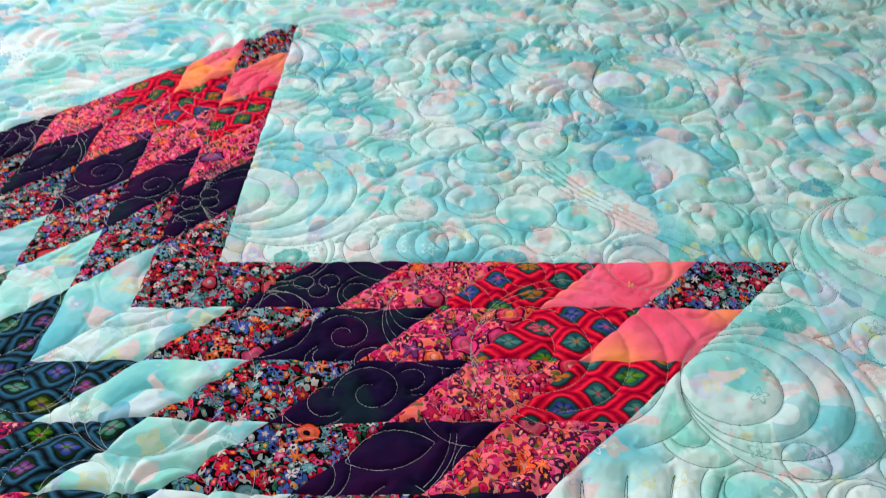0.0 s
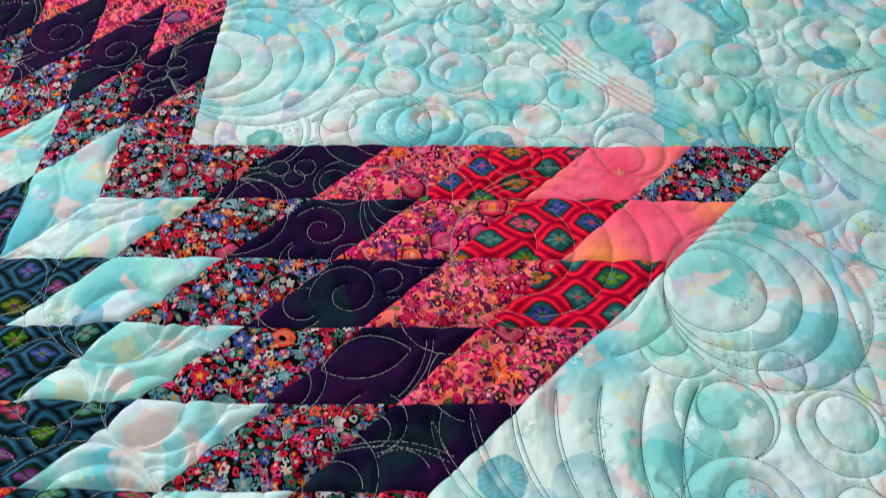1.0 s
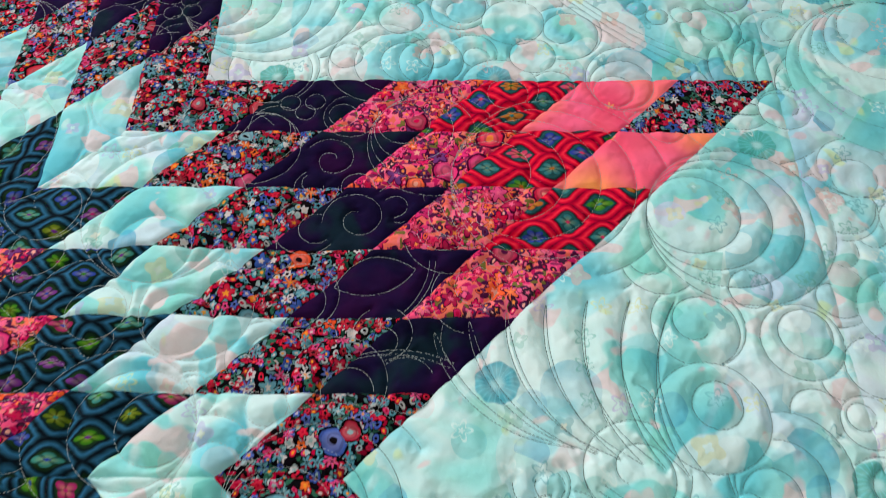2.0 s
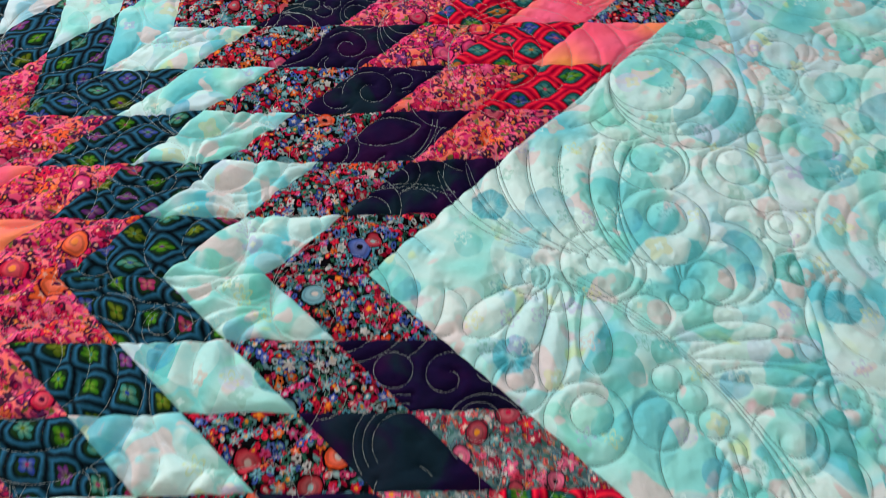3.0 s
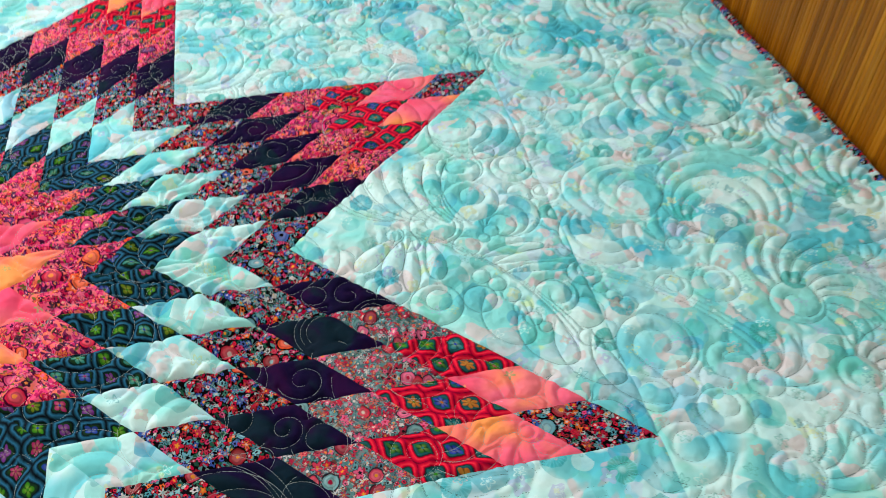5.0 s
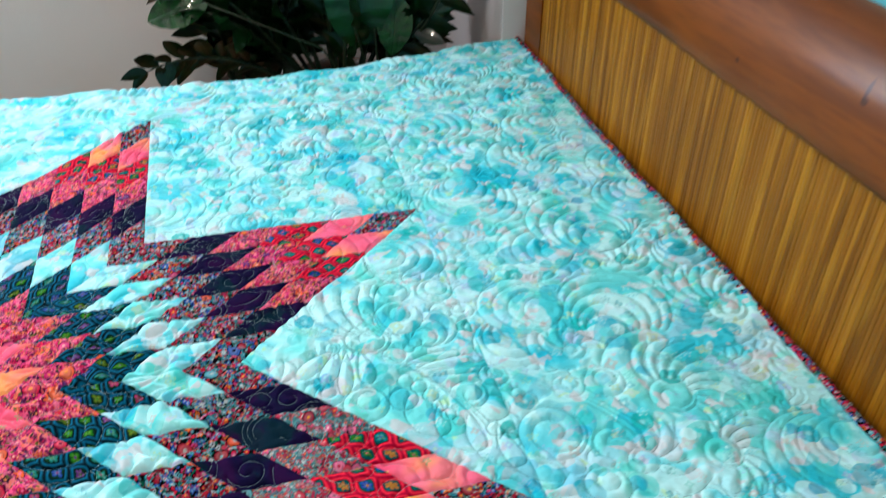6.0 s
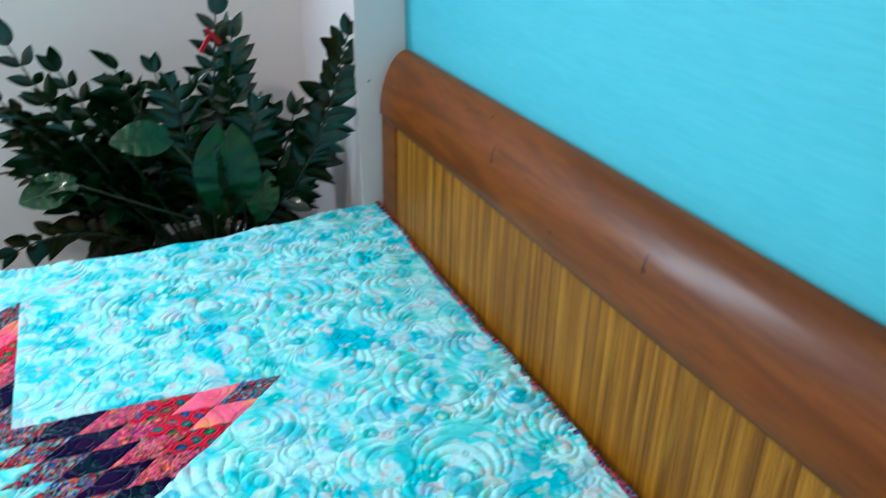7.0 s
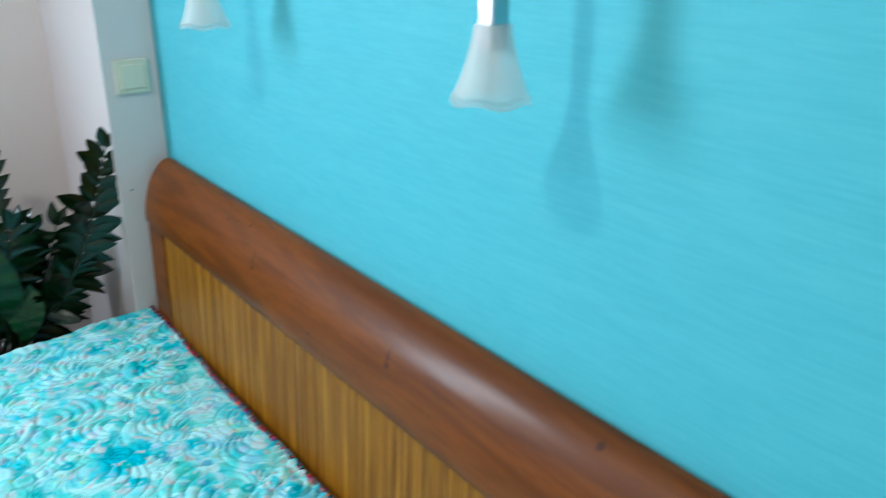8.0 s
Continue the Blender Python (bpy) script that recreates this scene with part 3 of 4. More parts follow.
def stroke(x0, y0, x1, y1, bow):
    t = np.linspace(0, 1, max(6, int(math.hypot(x1 - x0, y1 - y0) / 0.0012)))
    b = 4 * bow * t * (1 - t)
    LINES.append(np.stack([x0 + (x1 - x0) * t - (y1 - y0) * b, y0 + (y1 - y0) * t + (x1 - x0) * b], 1))


def take(cx, cy, r):
    TAKEN.append((cx, cy, r))


def ball(cx, cy, r):
    take(cx, cy, r)
    arc(cx, cy, r)


def petal(bx, by, tx, ty, width, bend=0.0):
    """One broad lobe from its base to its tip, which nothing else crosses."""
    length, angle = math.hypot(tx - bx, ty - by), math.atan2(ty - by, tx - bx)
    loop(bx, by, bx, by, angle, length, math.asin(min(0.9, width / (1.1 * length))), bend)
    for q, r in ((0.35, 0.28), (0.6, 0.42), (0.8, 0.36)):
        take(bx + (tx - bx) * q, by + (ty - by) * q, r * width)


def spine(x0, y0, x1, y1, lines, apart, bow):
    """Lines that run side by side and close up at one end."""
    for k in range(lines):
        q = k - (lines - 1) / 2
        stroke(x0 + 0.6 * q * apart, y0 + 0.6 * q * apart, x1 + q * apart, y1 + q * apart * 0.5, bow - 0.02 * q)
    for q in (0.15, 0.3, 0.45, 0.6, 0.75, 0.9):
        take(x0 + (x1 - x0) * q, y0 + (y1 - y0) * q, 0.006 + 0.004 * lines * q)


def wound(x, y, r, start, turns, hand):
    """One line that winds inwards."""
    take(x, y, r)
    arc(x, y, r, start, start + hand * 2 * math.pi * turns, -0.82 * r)


def shells(cx, cy, r, phi, n, least):
    take(cx, cy, r)
    for k in range(n):
        q = r * (1 - (1 - least) * k / max(1, n - 1))
        arc(cx + (r - q) * math.cos(phi), cy + (r - q) * math.sin(phi), q, phi, phi + 2 * math.pi)


# the large feathers in the triangle towards the headboard: petals, a fan of crescents, and lobes along a spine
petal(0.549, -0.008, 0.492, -0.052, 0.036)
petal(0.556, -0.012, 0.527, -0.072, 0.034)
petal(0.566, -0.014, 0.551, -0.094, 0.028)
petal(0.582, -0.018, 0.596, -0.084, 0.032, -0.2)
plume(0.552, 0.022, 0.640, 0.000, 7, 172, 118, 0.105, 0.120, 0.07, -0.62)
for x, y, r in ((0.50, 0.01, 0.025), (0.53, 0.05, 0.05), (0.565, 0.09, 0.05)):
    take(x, y, r)
spine(0.575, -0.006, 0.705, -0.176, 3, 0.006, 0.09)
plume(0.628, -0.108, 0.745, -0.212, 4, 240, 262, 0.066, 0.095, 0.24, 0.45)
for k in range(6):
    take(0.62 + 0.021 * k, -0.155 - 0.017 * k, 0.024)
petal(0.632, -0.056, 0.709, -0.030, 0.022, -0.25)
petal(0.642, -0.068, 0.738, -0.044, 0.026, -0.25)
petal(0.652, -0.082, 0.728, -0.072, 0.020, -0.2)
spine(0.562, 0.437, 0.680, 0.318, 4, 0.009, -0.06)
spine(0.590, 0.664, 0.746, 0.573, 4, 0.010, 0.05)
spine(0.406, 0.394, 0.463, 0.446, 2, 0.008, 0.08)
spine(0.745, -0.095, 0.880, -0.230, 3, 0.009, 0.09)
# round curls with a ball inside
for x, y, r, inner in ((0.574, -0.111, 0.028, 0.014), (0.739, -0.100, 0.019, 0.010), (0.778, 0.110, 0.028, 0.017), (0.710, 0.087, 0.026, 0.017),
                       (0.646, 0.038, 0.034, 0.015), (0.828, 0.223, 0.022, 0.011), (0.371, 0.503, 0.037, 0.014), (0.424, 0.623, 0.031, 0.017),
                       (0.477, 0.325, 0.025, 0.012), (0.872, -0.143, 0.026, 0.014), (0.809, -0.292, 0.026, 0.013), (0.757, -0.327, 0.032, 0.016)):
    take(x, y, r)
    arc(x, y, r)
    arc(x + 0.12 * r, y + 0.2 * r, inner)
# plain balls, some in chains
for x, y, r in ((0.629, -0.082, 0.010), (0.643, -0.096, 0.010), (0.654, -0.113, 0.010), (0.661, -0.132, 0.010), (0.667, -0.149, 0.009), (0.676, -0.162, 0.007),
                (0.748, -0.124, 0.008), (0.759, -0.137, 0.009), (0.770, -0.150, 0.010), (0.685, 0.124, 0.014), (0.658, -0.015, 0.009), (0.647, -0.025, 0.007),
                (0.803, 0.178, 0.019), (0.820, 0.138, 0.013), (0.452, 0.374, 0.018), (0.542, 0.370, 0.025), (0.556, 0.333, 0.018), (0.411, 0.332, 0.013),
                (0.719, 0.508, 0.019), (0.717, 0.401, 0.019), (0.646, 0.403, 0.009), (0.643, 0.384, 0.008), (0.658, 0.374, 0.009), (0.678, 0.377, 0.009)):
    ball(x, y, r)
# nested crescents that touch on one side
for x, y, r, phi, n, least in ((0.688, 0.175, 0.063, 2.9, 4, 0.50), (0.818, 0.025, 0.061, -0.5, 4, 0.45), (0.438, 0.325, 0.041, 0.0, 3, 0.5), (0.551, 0.485, 0.039, -0.3, 4, 0.4),
                               (0.703, 0.585, 0.075, 3.1, 5, 0.35), (0.792, 0.429, 0.030, 0.0, 3, 0.5), (0.483, 0.544, 0.034, 3.0, 2, 0.6), (0.385, 0.597, 0.035, 3.1, 3, 0.5)):
    shells(x, y, r, phi, n, least)
wound(0.650, 0.432, 0.062, 0.2, 1.25, 1)

# curls, pebbles and veins on the navy diamonds
NAVY = {1: ("pebbles", "curl", "wide curl", "leaf", "veins"), -1: ("ball curl", "moons", "wide curl", "curl", "veins")}
for k in (-2, -1, 0, 1, 2):
    e, f = (Vector((math.cos(radians(45 * q)), math.sin(radians(45 * q)))) for q in (k, k + 1))
    for a in range(1, 6):
        p = SIDE * ((a + 0.48) * e + (6 - a + 0.5) * f)
        kind = NAVY[-1 if k == -1 else 1][5 - a if k % 2 and k > 0 else a - 1]
        if kind == "pebbles":
            for q, o, r in ((-0.017, 0.004, 0.0075), (0.0, 0.006, 0.0075), (0.004, -0.009, 0.0075)):
                w = p + q * e + o * f
                ball(w.x, w.y, r)
            for q in (-0.010, 0.0, 0.010):
                w, z = p - 0.03 * e - 0.012 * f, p - 0.004 * e + (q - 0.018) * f
                stroke(w.x, w.y, z.x, z.y, 0.15 + 8 * q)
        elif kind == "veins":
            for q in (-0.004, 0.0):
                w, z = p - 0.034 * e + q * f, p + 0.030 * e + (q - 0.008) * f
                stroke(w.x, w.y, z.x, z.y, 0.10)
            w, z = p - 0.004 * e + 0.030 * f, p + 0.030 * e - 0.010 * f
            stroke(w.x, w.y, z.x, z.y, -0.14)
        elif kind == "leaf":
            w, z = p - 0.030 * e - 0.004 * f, p + 0.010 * e + 0.014 * f
            stroke(w.x, w.y, z.x, z.y, 0.30), stroke(w.x, w.y, z.x, z.y, -0.22)
            for q in (0.0, 0.004):
                w, z = p + (0.012 + q) * e + 0.024 * f, p + (0.034 + q) * e - 0.030 * f
                stroke(w.x, w.y, z.x, z.y, 0.10)
            take(p.x, p.y, 0.02)
        elif kind == "moons":
            for r in (0.020, 0.026, 0.032):
                w = p + 0.012 * f - 0.006 * e
                arc(w.x, w.y, r, radians(45 * k) + 2.2, radians(45 * k) + 4.6)
            take(p.x, p.y, 0.02)
        elif kind == "ball curl":
            w = p - 0.004 * e - 0.018 * f
            ball(w.x, w.y, 0.013)
            w = p + 0.004 * e + 0.012 * f
            wound(w.x, w.y, 0.019, 1.0, 1.1, 1)
        else:
            wound(p.x, p.y, 0.024 if kind == "wide curl" else 0.020, 1.2 + 0.7 * a, 1.35, 1 if k % 2 else -1)

# the rest is filled with overlapping shells and curls: what comes first lies on top and hides the lines under it
DISCS = [np.array(TAKEN)]


def showing(first):
    """Cuts the lines drawn since the given one where they pass under earlier shapes."""
    on_top = DISCS[0]
    fresh = LINES[first:]
    del LINES[first:]
    for line in fresh:
        away = np.hypot(line[:, None, 0] - on_top[None, :, 0], line[:, None, 1] - on_top[None, :, 1])
        free = (away > on_top[None, :, 2] - 0.0002).all(1) & (line[:, 0] < HEAD - 0.008)
        cuts = np.flatnonzero(np.diff(free.astype(int))) + 1
        for run, ok in zip(np.split(line, cuts), np.split(free, cuts)):
            if ok[0] and len(run) > 5:
                LINES.append(run)


def crescents(cx, cy, r, phi, pitch):
    n = min(5, max(2, int(1.9 * r / pitch)))
    for k in range(n):
        q = r * (1 - 0.80 * k / n)
        arc(cx + (r - q) * math.cos(phi), cy + (r - q) * math.sin(phi), q, phi, phi + 2 * math.pi)


def curl(cx, cy, r, phi, pitch):
    """A round with a comma rolled up in it."""
    hand = 1 if phi > 3.14 else -1
    arc(cx, cy, r)
    arc(cx, cy, r, phi, phi + hand * 2 * math.pi * min(1.4, 0.75 * r / pitch), -0.72 * r)


def eye(cx, cy, r, phi, pitch):
    arc(cx, cy, r)
    arc(cx + 0.3 * r * math.cos(phi), cy + 0.3 * r * math.sin(phi), 0.52 * r)


def feather(cx, cy, r, phi, pitch):
    """A curled feather: long bent lobes fanned out over one side of a comma."""
    hand = 1 if phi > 3.14 else -1
    ux, uy = math.cos(phi), math.sin(phi)
    core = 0.34 * r
    arc(cx, cy, r, phi - hand * 0.4, phi - hand * 2.6)
    kx, ky = cx - 0.42 * r * ux, cy - 0.42 * r * uy
    (curl if r > 0.05 else eye)(kx, ky, core - 0.001, phi, pitch)
    n = max(4, int(3.6 * r / (1.45 * pitch)))
    for k in range(n):
        a, b = (phi + hand * (-1.0 + 3.0 * (k + q) / n) for q in (0, 1))
        far = 1.02 * r - 0.42 * r * math.cos((a + b) / 2 - phi) * -1 - core
        loop(kx + core * math.cos(a), ky + core * math.sin(a), kx + core * math.cos(b), ky + core * math.sin(b), (a + b) / 2, min(far, 1.15 * r), 0.20 * hand, 0.8 * hand)


for rough_r, tries in ((0.078, 500), (0.054, 900), (0.036, 1600), (0.026, 2600), (0.018, 3400), (0.012, 2600)):
    for x, y in zip(rng.uniform(-0.42, HEAD, tries), rng.uniform(-0.62, 1.08, tries)):
        r = rough_r * rng.uniform(0.85, 1.15)
        star = math.hypot(x, y) < 0.42
        on_top = DISCS[0]
        away = np.hypot(on_top[:, 0] - x, on_top[:, 1] - y)
        if star and r > 0.06:
            continue
        if (away < 0.72 * (r + on_top[:, 2])).any() or (away + 0.5 * r < on_top[:, 2]).any():
            continue
        first, phi = len(LINES), rng.uniform(0, 6.28)
        pitch = 0.027 if star else 0.0205
        pick = rng.random()
        if r < 0.0145:
            arc(x, y, r)
        elif r < 0.021:
            (eye if pick < 0.45 else arc)(x, y, r, *((phi, pitch) if pick < 0.45 else ()))
        elif r < 0.031:
            (curl if pick < 0.6 else eye)(x, y, r, phi, pitch)
        elif r < 0.042:
            (curl if pick < 0.35 else crescents if pick < 0.8 else feather)(x, y, r, phi, pitch)
        else:
            (crescents if star or pick < 0.5 else feather)(x, y, r, phi, pitch)
        showing(first)
        DISCS[0] = np.vstack([on_top, (x, y, r)])

# the height of the padding: round between the lines of stitches, pinched at them
STITCH = np.concatenate(LINES)


def nearness(grid, reach, far):
    """Distance to the nearest stitch on a raster."""
    nx, ny = int((GX1 - GX0) / grid) + 2, int((GY1 - GY0) / grid) + 2
    out = np.full((nx, ny), far)
    ci, cj = np.rint((STITCH[:, 0] - GX0) / grid).astype(int), np.rint((STITCH[:, 1] - GY0) / grid).astype(int)
    ok = (ci > reach) & (ci < nx - reach - 1) & (cj > reach) & (cj < ny - reach - 1)
    ci, cj, pts = ci[ok], cj[ok], STITCH[ok]
    flat = out.ravel()
    for di in range(-reach, reach + 1):
        for dj in range(-reach, reach + 1):
            dist = np.hypot(GX0 + (ci + di) * grid - pts[:, 0], GY0 + (cj + dj) * grid - pts[:, 1])
            np.minimum.at(flat, (ci + di) * ny + cj + dj, dist)
    return out


def sampled(raster, grid, x, y):
    u, v = np.clip((x - GX0) / grid, 0, raster.shape[0] - 1.001), np.clip((y - GY0) / grid, 0, raster.shape[1] - 1.001)
    i, j = u.astype(int), v.astype(int)
    u, v = u - i, v - j
    return (raster[i, j] * (1 - u) + raster[i + 1, j] * u) * (1 - v) + (raster[i, j + 1] * (1 - u) + raster[i + 1, j + 1] * u) * v


gap = nearness(GRID, 4, 0.02)
nx, ny = gap.shape
gx, gy = np.meshgrid(GX0 + GRID * np.arange(nx), GY0 + GRID * np.arange(ny), indexing="ij")
gap = np.minimum(gap, sampled(nearness(0.0026, 7, 0.018), 0.0026, gx, gy) + np.where(gap < 0.004, 1, 0))
rise = np.clip(gap / 0.012, 0, 1)
PUFF = 0.0026 * (1 - np.exp(-gap / 0.0011)) + 0.0026 * np.sin(rise * math.pi / 2)
lump = np.zeros_like(PUFF)
for k in range(26):
    w, a, ph = rng.uniform(25, 520) if k > 5 else rng.uniform(8, 20), rng.uniform(0, 6.28), rng.uniform(0, 6.28)
    lump += (0.05 / w if k > 5 else 0.016 / w) * np.sin(w * (gx * math.cos(a) + gy * math.sin(a)) + ph)
PUFF += lump * (0.35 + 0.65 * rise)
# small puckers beside the stitches
fx, fy = np.meshgrid(np.fft.fftfreq(nx, GRID), np.fft.rfftfreq(ny, GRID), indexing="ij")
waves = np.hypot(fx, fy)
pucker = np.fft.irfft2(np.fft.rfft2(rng.normal(0, 1, (nx, ny))) * np.exp(-((waves - 130) / 60) ** 2), (nx, ny))
pucker *= 0.00017 / pucker.std()
PUFF += pucker * np.clip(gap / 0.0025, 0, 1) * (0.35 + np.exp(-((gap - 0.003) / 0.004) ** 2))


def padding(x, y):
    """Height of the quilt's padding over its stitched-down surface."""
    return sampled(PUFF, GRID, x, y)


def slope(x):
    """The bed lies a little lower towards its head."""
    return -0.04 * (np.maximum(x, -0.1) - 0.432)


def draped(x, y, h):
    """Lays flat cloth over the bed: it hangs down over both sides and the foot."""
    R = 0.032
    side = 0.879 + 0.115 * np.clip((x - 0.45) / 0.65, 0, 1) ** 1.5
    zz, hx, hy, hz = TOP + slope(x), np.zeros_like(x), np.zeros_like(x), np.ones_like(x)
    X, Y = x.copy(), y.copy()
    for axis, limit in ((1, side), (0, np.full_like(x, 0.90))):
        c = y if axis else x
        s = np.maximum(np.abs(c) - limit, 0) if axis else np.maximum(-c - limit, 0)
        on = s > 0
        a = np.minimum(s / R, math.pi / 2)
        drop = R * (1 - np.cos(a)) + np.maximum(s - R * math.pi / 2, 0)
        moved = np.sign(c) * (limit + R * np.sin(a))
        if axis:
            Y = np.where(on, moved, Y)
            hy = np.where(on, np.sign(c) * np.sin(a), hy)
        else:
            X = np.where(on, moved, X)
            hx = np.where(on, np.sign(c) * np.sin(a), hx)
        hz = np.where(on, hz * np.cos(a), hz)
        zz = zz - np.where(on, drop, 0)
    # the cloth lies a little lower and uneven along the headboard
    X = X + np.clip((x - 0.9) / 0.2, 0, 1) * (0.011 * np.clip((y - 0.35) / 0.5, 0, 1) + 0.002 * np.clip((0.15 - y) / 0.3, 0, 1) + 0.0019 * np.sin(9 * y) + 0.0012 * np.sin(31 * y + 1))
    return np.stack([X + hx * h, Y + hy * h, zz + hz * h], -1)


def cloth_mesh(name, verts, faces, uv, material, parent, label=""):
    me = bpy.data.meshes.new(name)
    nv, nf, k = len(verts), len(faces), faces.shape[1]
    me.vertices.add(nv)
    me.vertices.foreach_set("co", np.ascontiguousarray(verts, np.float32).ravel())
    me.loops.add(nf * k)
    me.loops.foreach_set("vertex_index", faces.astype(np.int32).ravel())
    me.polygons.add(nf)
    me.polygons.foreach_set("loop_start", np.arange(0, nf * k, k, dtype=np.int32))
    if uv is not None:
        layer = me.uv_layers.new(name="UVMap")
        layer.data.foreach_set("uv", np.ascontiguousarray(uv[faces.ravel()], np.float32).ravel())
    me.update(calc_edges=True)
    me.shade_smooth()
    me.materials.append(material)
    ob = new(name, me)
    ob.parent = parent
    return tagged(ob, label)


def piece(name, corner, e1, e2, n1, n2, material, parent, label, turn, shift, triangle=False, seam=0.0016):
    """One cut piece of cloth: a parallelogram, or a triangle that is half of one."""
    u, v = np.meshgrid(np.linspace(0, 1, n1 + 1), np.linspace(0, 1, n2 + 1), indexing="ij")
    u, v = u.ravel(), v.ravel()
    x, y = corner[0] + u * e1[0] + v * e2[0], corner[1] + u * e1[1] + v * e2[1]
    l1, l2 = math.hypot(*e1), math.hypot(*e2)
    height = abs(e1[0] * e2[1] - e1[1] * e2[0])
    edge = np.minimum(np.minimum(u, 1 - u) * height / l2, np.minimum(v, 1 - v) * height / l1)
    if triangle:
        edge = np.minimum(np.minimum(u * height / l2, v * height / l1), np.abs(1 - u - v) * height / math.hypot(e1[0] - e2[0], e1[1] - e2[1]))
    h = padding(x, y)
    h = h - (0.3 * h + seam * 0.4) * np.exp(-(edge / 0.0022) ** 1.2)
    i, j = np.meshgrid(np.arange(n1), np.arange(n2), indexing="ij")
    a, b, c, d = (((i + p) * (n2 + 1) + j + q).ravel() for p, q in ((0, 0), (1, 0), (1, 1), (0, 1)))
    if triangle:
        i, j = i.ravel(), j.ravel()
        faces = np.concatenate([np.stack([a, b, d], 1)[i + j < n1], np.stack([b, c, d], 1)[i + j < n1 - 1]])
    else:
        faces = np.stack([a, b, c, d], 1)
    if e1[0] * e2[1] - e1[1] * e2[0] < 0:
        faces = faces[:, ::-1]
    ct, st = math.cos(turn), math.sin(turn)
    uv = np.stack([x * ct + y * st + shift[0], -x * st + y * ct + shift[1]], 1)
    used = np.unique(faces)
    back = np.zeros(len(x), int)
    back[used] = np.arange(len(used))
    return cloth_mesh(name, draped(x, y, h)[used], back[faces], uv[used], material, parent, label)


quilt = thing("quilt", "aqua quilt with a pieced eight-pointed star spread over the bed", "quilt")
quilt["label"] = "aqua quilt with a pieced eight-pointed star spread over the bed"

# the star: eight arms of six by six diamonds, one fabric to each row from the centre out
for k in range(-4, 4):
    a0, a1 = radians(45 * k), radians(45 * k + 45)
    e, f = np.array((math.cos(a0), math.sin(a0))), np.array((math.cos(a1), math.sin(a1)))
    shifts = {(a, b): rng.uniform(0, 3, 2) for a in range(N) for b in range(N)}
    if k == 0:      # of the two coral diamonds here the one by the corner square is pink, the other runs to orange
        apart = SIDE * (e - f)
        shifts[4, 5], shifts[5, 4] = shifts[5, 4] + apart, shifts[4, 5] - apart
    for a in range(N):
        for b in range(N):
            row = a + b
            fabric = F_GREY if row == 7 and k == -1 else FABRICS[row]
            corner = SIDE * (a * e + b * f)
            fine = 10 if not -2 <= k <= 2 or corner[0] < -0.25 else 52 if -1 <= k <= 1 and row > 2 else 30
            piece("diamond_patch", corner, SIDE * e, SIDE * f, fine, fine, fabric, quilt, LABELS[fabric], a0, shifts[a, b])
# squares in the corners, triangles on the sides
for k in range(4):
    for turn, tri in ((45 + 90 * k, False), (90 * k, True)):
        t = radians(turn)
        inner = L * np.array((math.cos(t), math.sin(t)))
        e, f = (L * np.array((math.cos(t + q), math.sin(t + q))) for q in (-math.pi / 4, math.pi / 4))
        near = k == 0 or (k == 3 and not tri) or (k == 1 and tri)
        n = (460 if tri else 420) if k == 0 else 170 if near else 50
        piece("background_triangle" if tri else "background_square", inner, e, f, n, n, F_AQUA, quilt, "", 0.3 * k, (0.0, 0.0), tri)
# four border strips
W = OUT - HALF
piece("border_strip", (HALF, -OUT), (HEAD - HALF, 0), (0, 2 * OUT), 235, 1330, F_AQUA, quilt, "", 0.0, (0.13, 0.4))
piece("border_strip", (-HALF, HALF), (2 * HALF, 0), (0, W), 600, 170, F_AQUA, quilt, "", 0.0, (0.5, 0.2))
piece("border_strip", (-OUT, -OUT), (W, 0), (0, 2 * OUT), 30, 160, F_AQUA, quilt, "", 0.0, (0.9, 0.7))
piece("border_strip", (-HALF, -OUT), (2 * HALF, 0), (0, W), 120, 40, F_AQUA, quilt, "", 0.0, (0.3, 0.8))


def bound_edge(p0, p1, outward, n):
    """Rolled binding along one edge of the quilt."""
    t = np.linspace(0, 1, n)
    x, y = p0[0] + (p1[0] - p0[0]) * t, p0[1] + (p1[1] - p0[1]) * t
    rows = []
    for o, h in ((-0.010, 0.002), (-0.0095, 0.0062), (-0.005, 0.0078), (0.0, 0.0070), (0.0028, 0.0040), (0.0030, -0.001), (0.001, -0.004)):
        wob = 0.0007 * np.sin(310 * t + 40 * o) + 0.0006 * np.sin(97 * t)
        rows.append(draped(x + outward[0] * o, y + outward[1] * o, np.full_like(x, h) + wob))
    v = np.stack(rows, 1).reshape(-1, 3)
    m = len(rows)
    i, j = (q.ravel() for q in np.meshgrid(np.arange(n - 1), np.arange(m - 1), indexing="ij"))
    faces = np.stack([i * m + j, (i + 1) * m + j, (i + 1) * m + j + 1, i * m + j + 1], 1)
    length = math.hypot(p1[0] - p0[0], p1[1] - p0[1])
    uv = np.stack([np.repeat(t * length, m), np.tile(np.arange(m) * 0.004, n)], 1)
    cloth_mesh("binding", v, faces, uv, F_MULTI, quilt, "narrow floral binding on the quilt edge")


bound_edge((HEAD, OUT), (HEAD, -OUT), (1, 0), 700)
bound_edge((-OUT, OUT), (HEAD, OUT), (0, 1), 300)
bound_edge((-OUT, -OUT), (-OUT, OUT), (-1, 0), 200)
bound_edge((HEAD, -OUT), (-OUT, -OUT), (0, -1), 200)

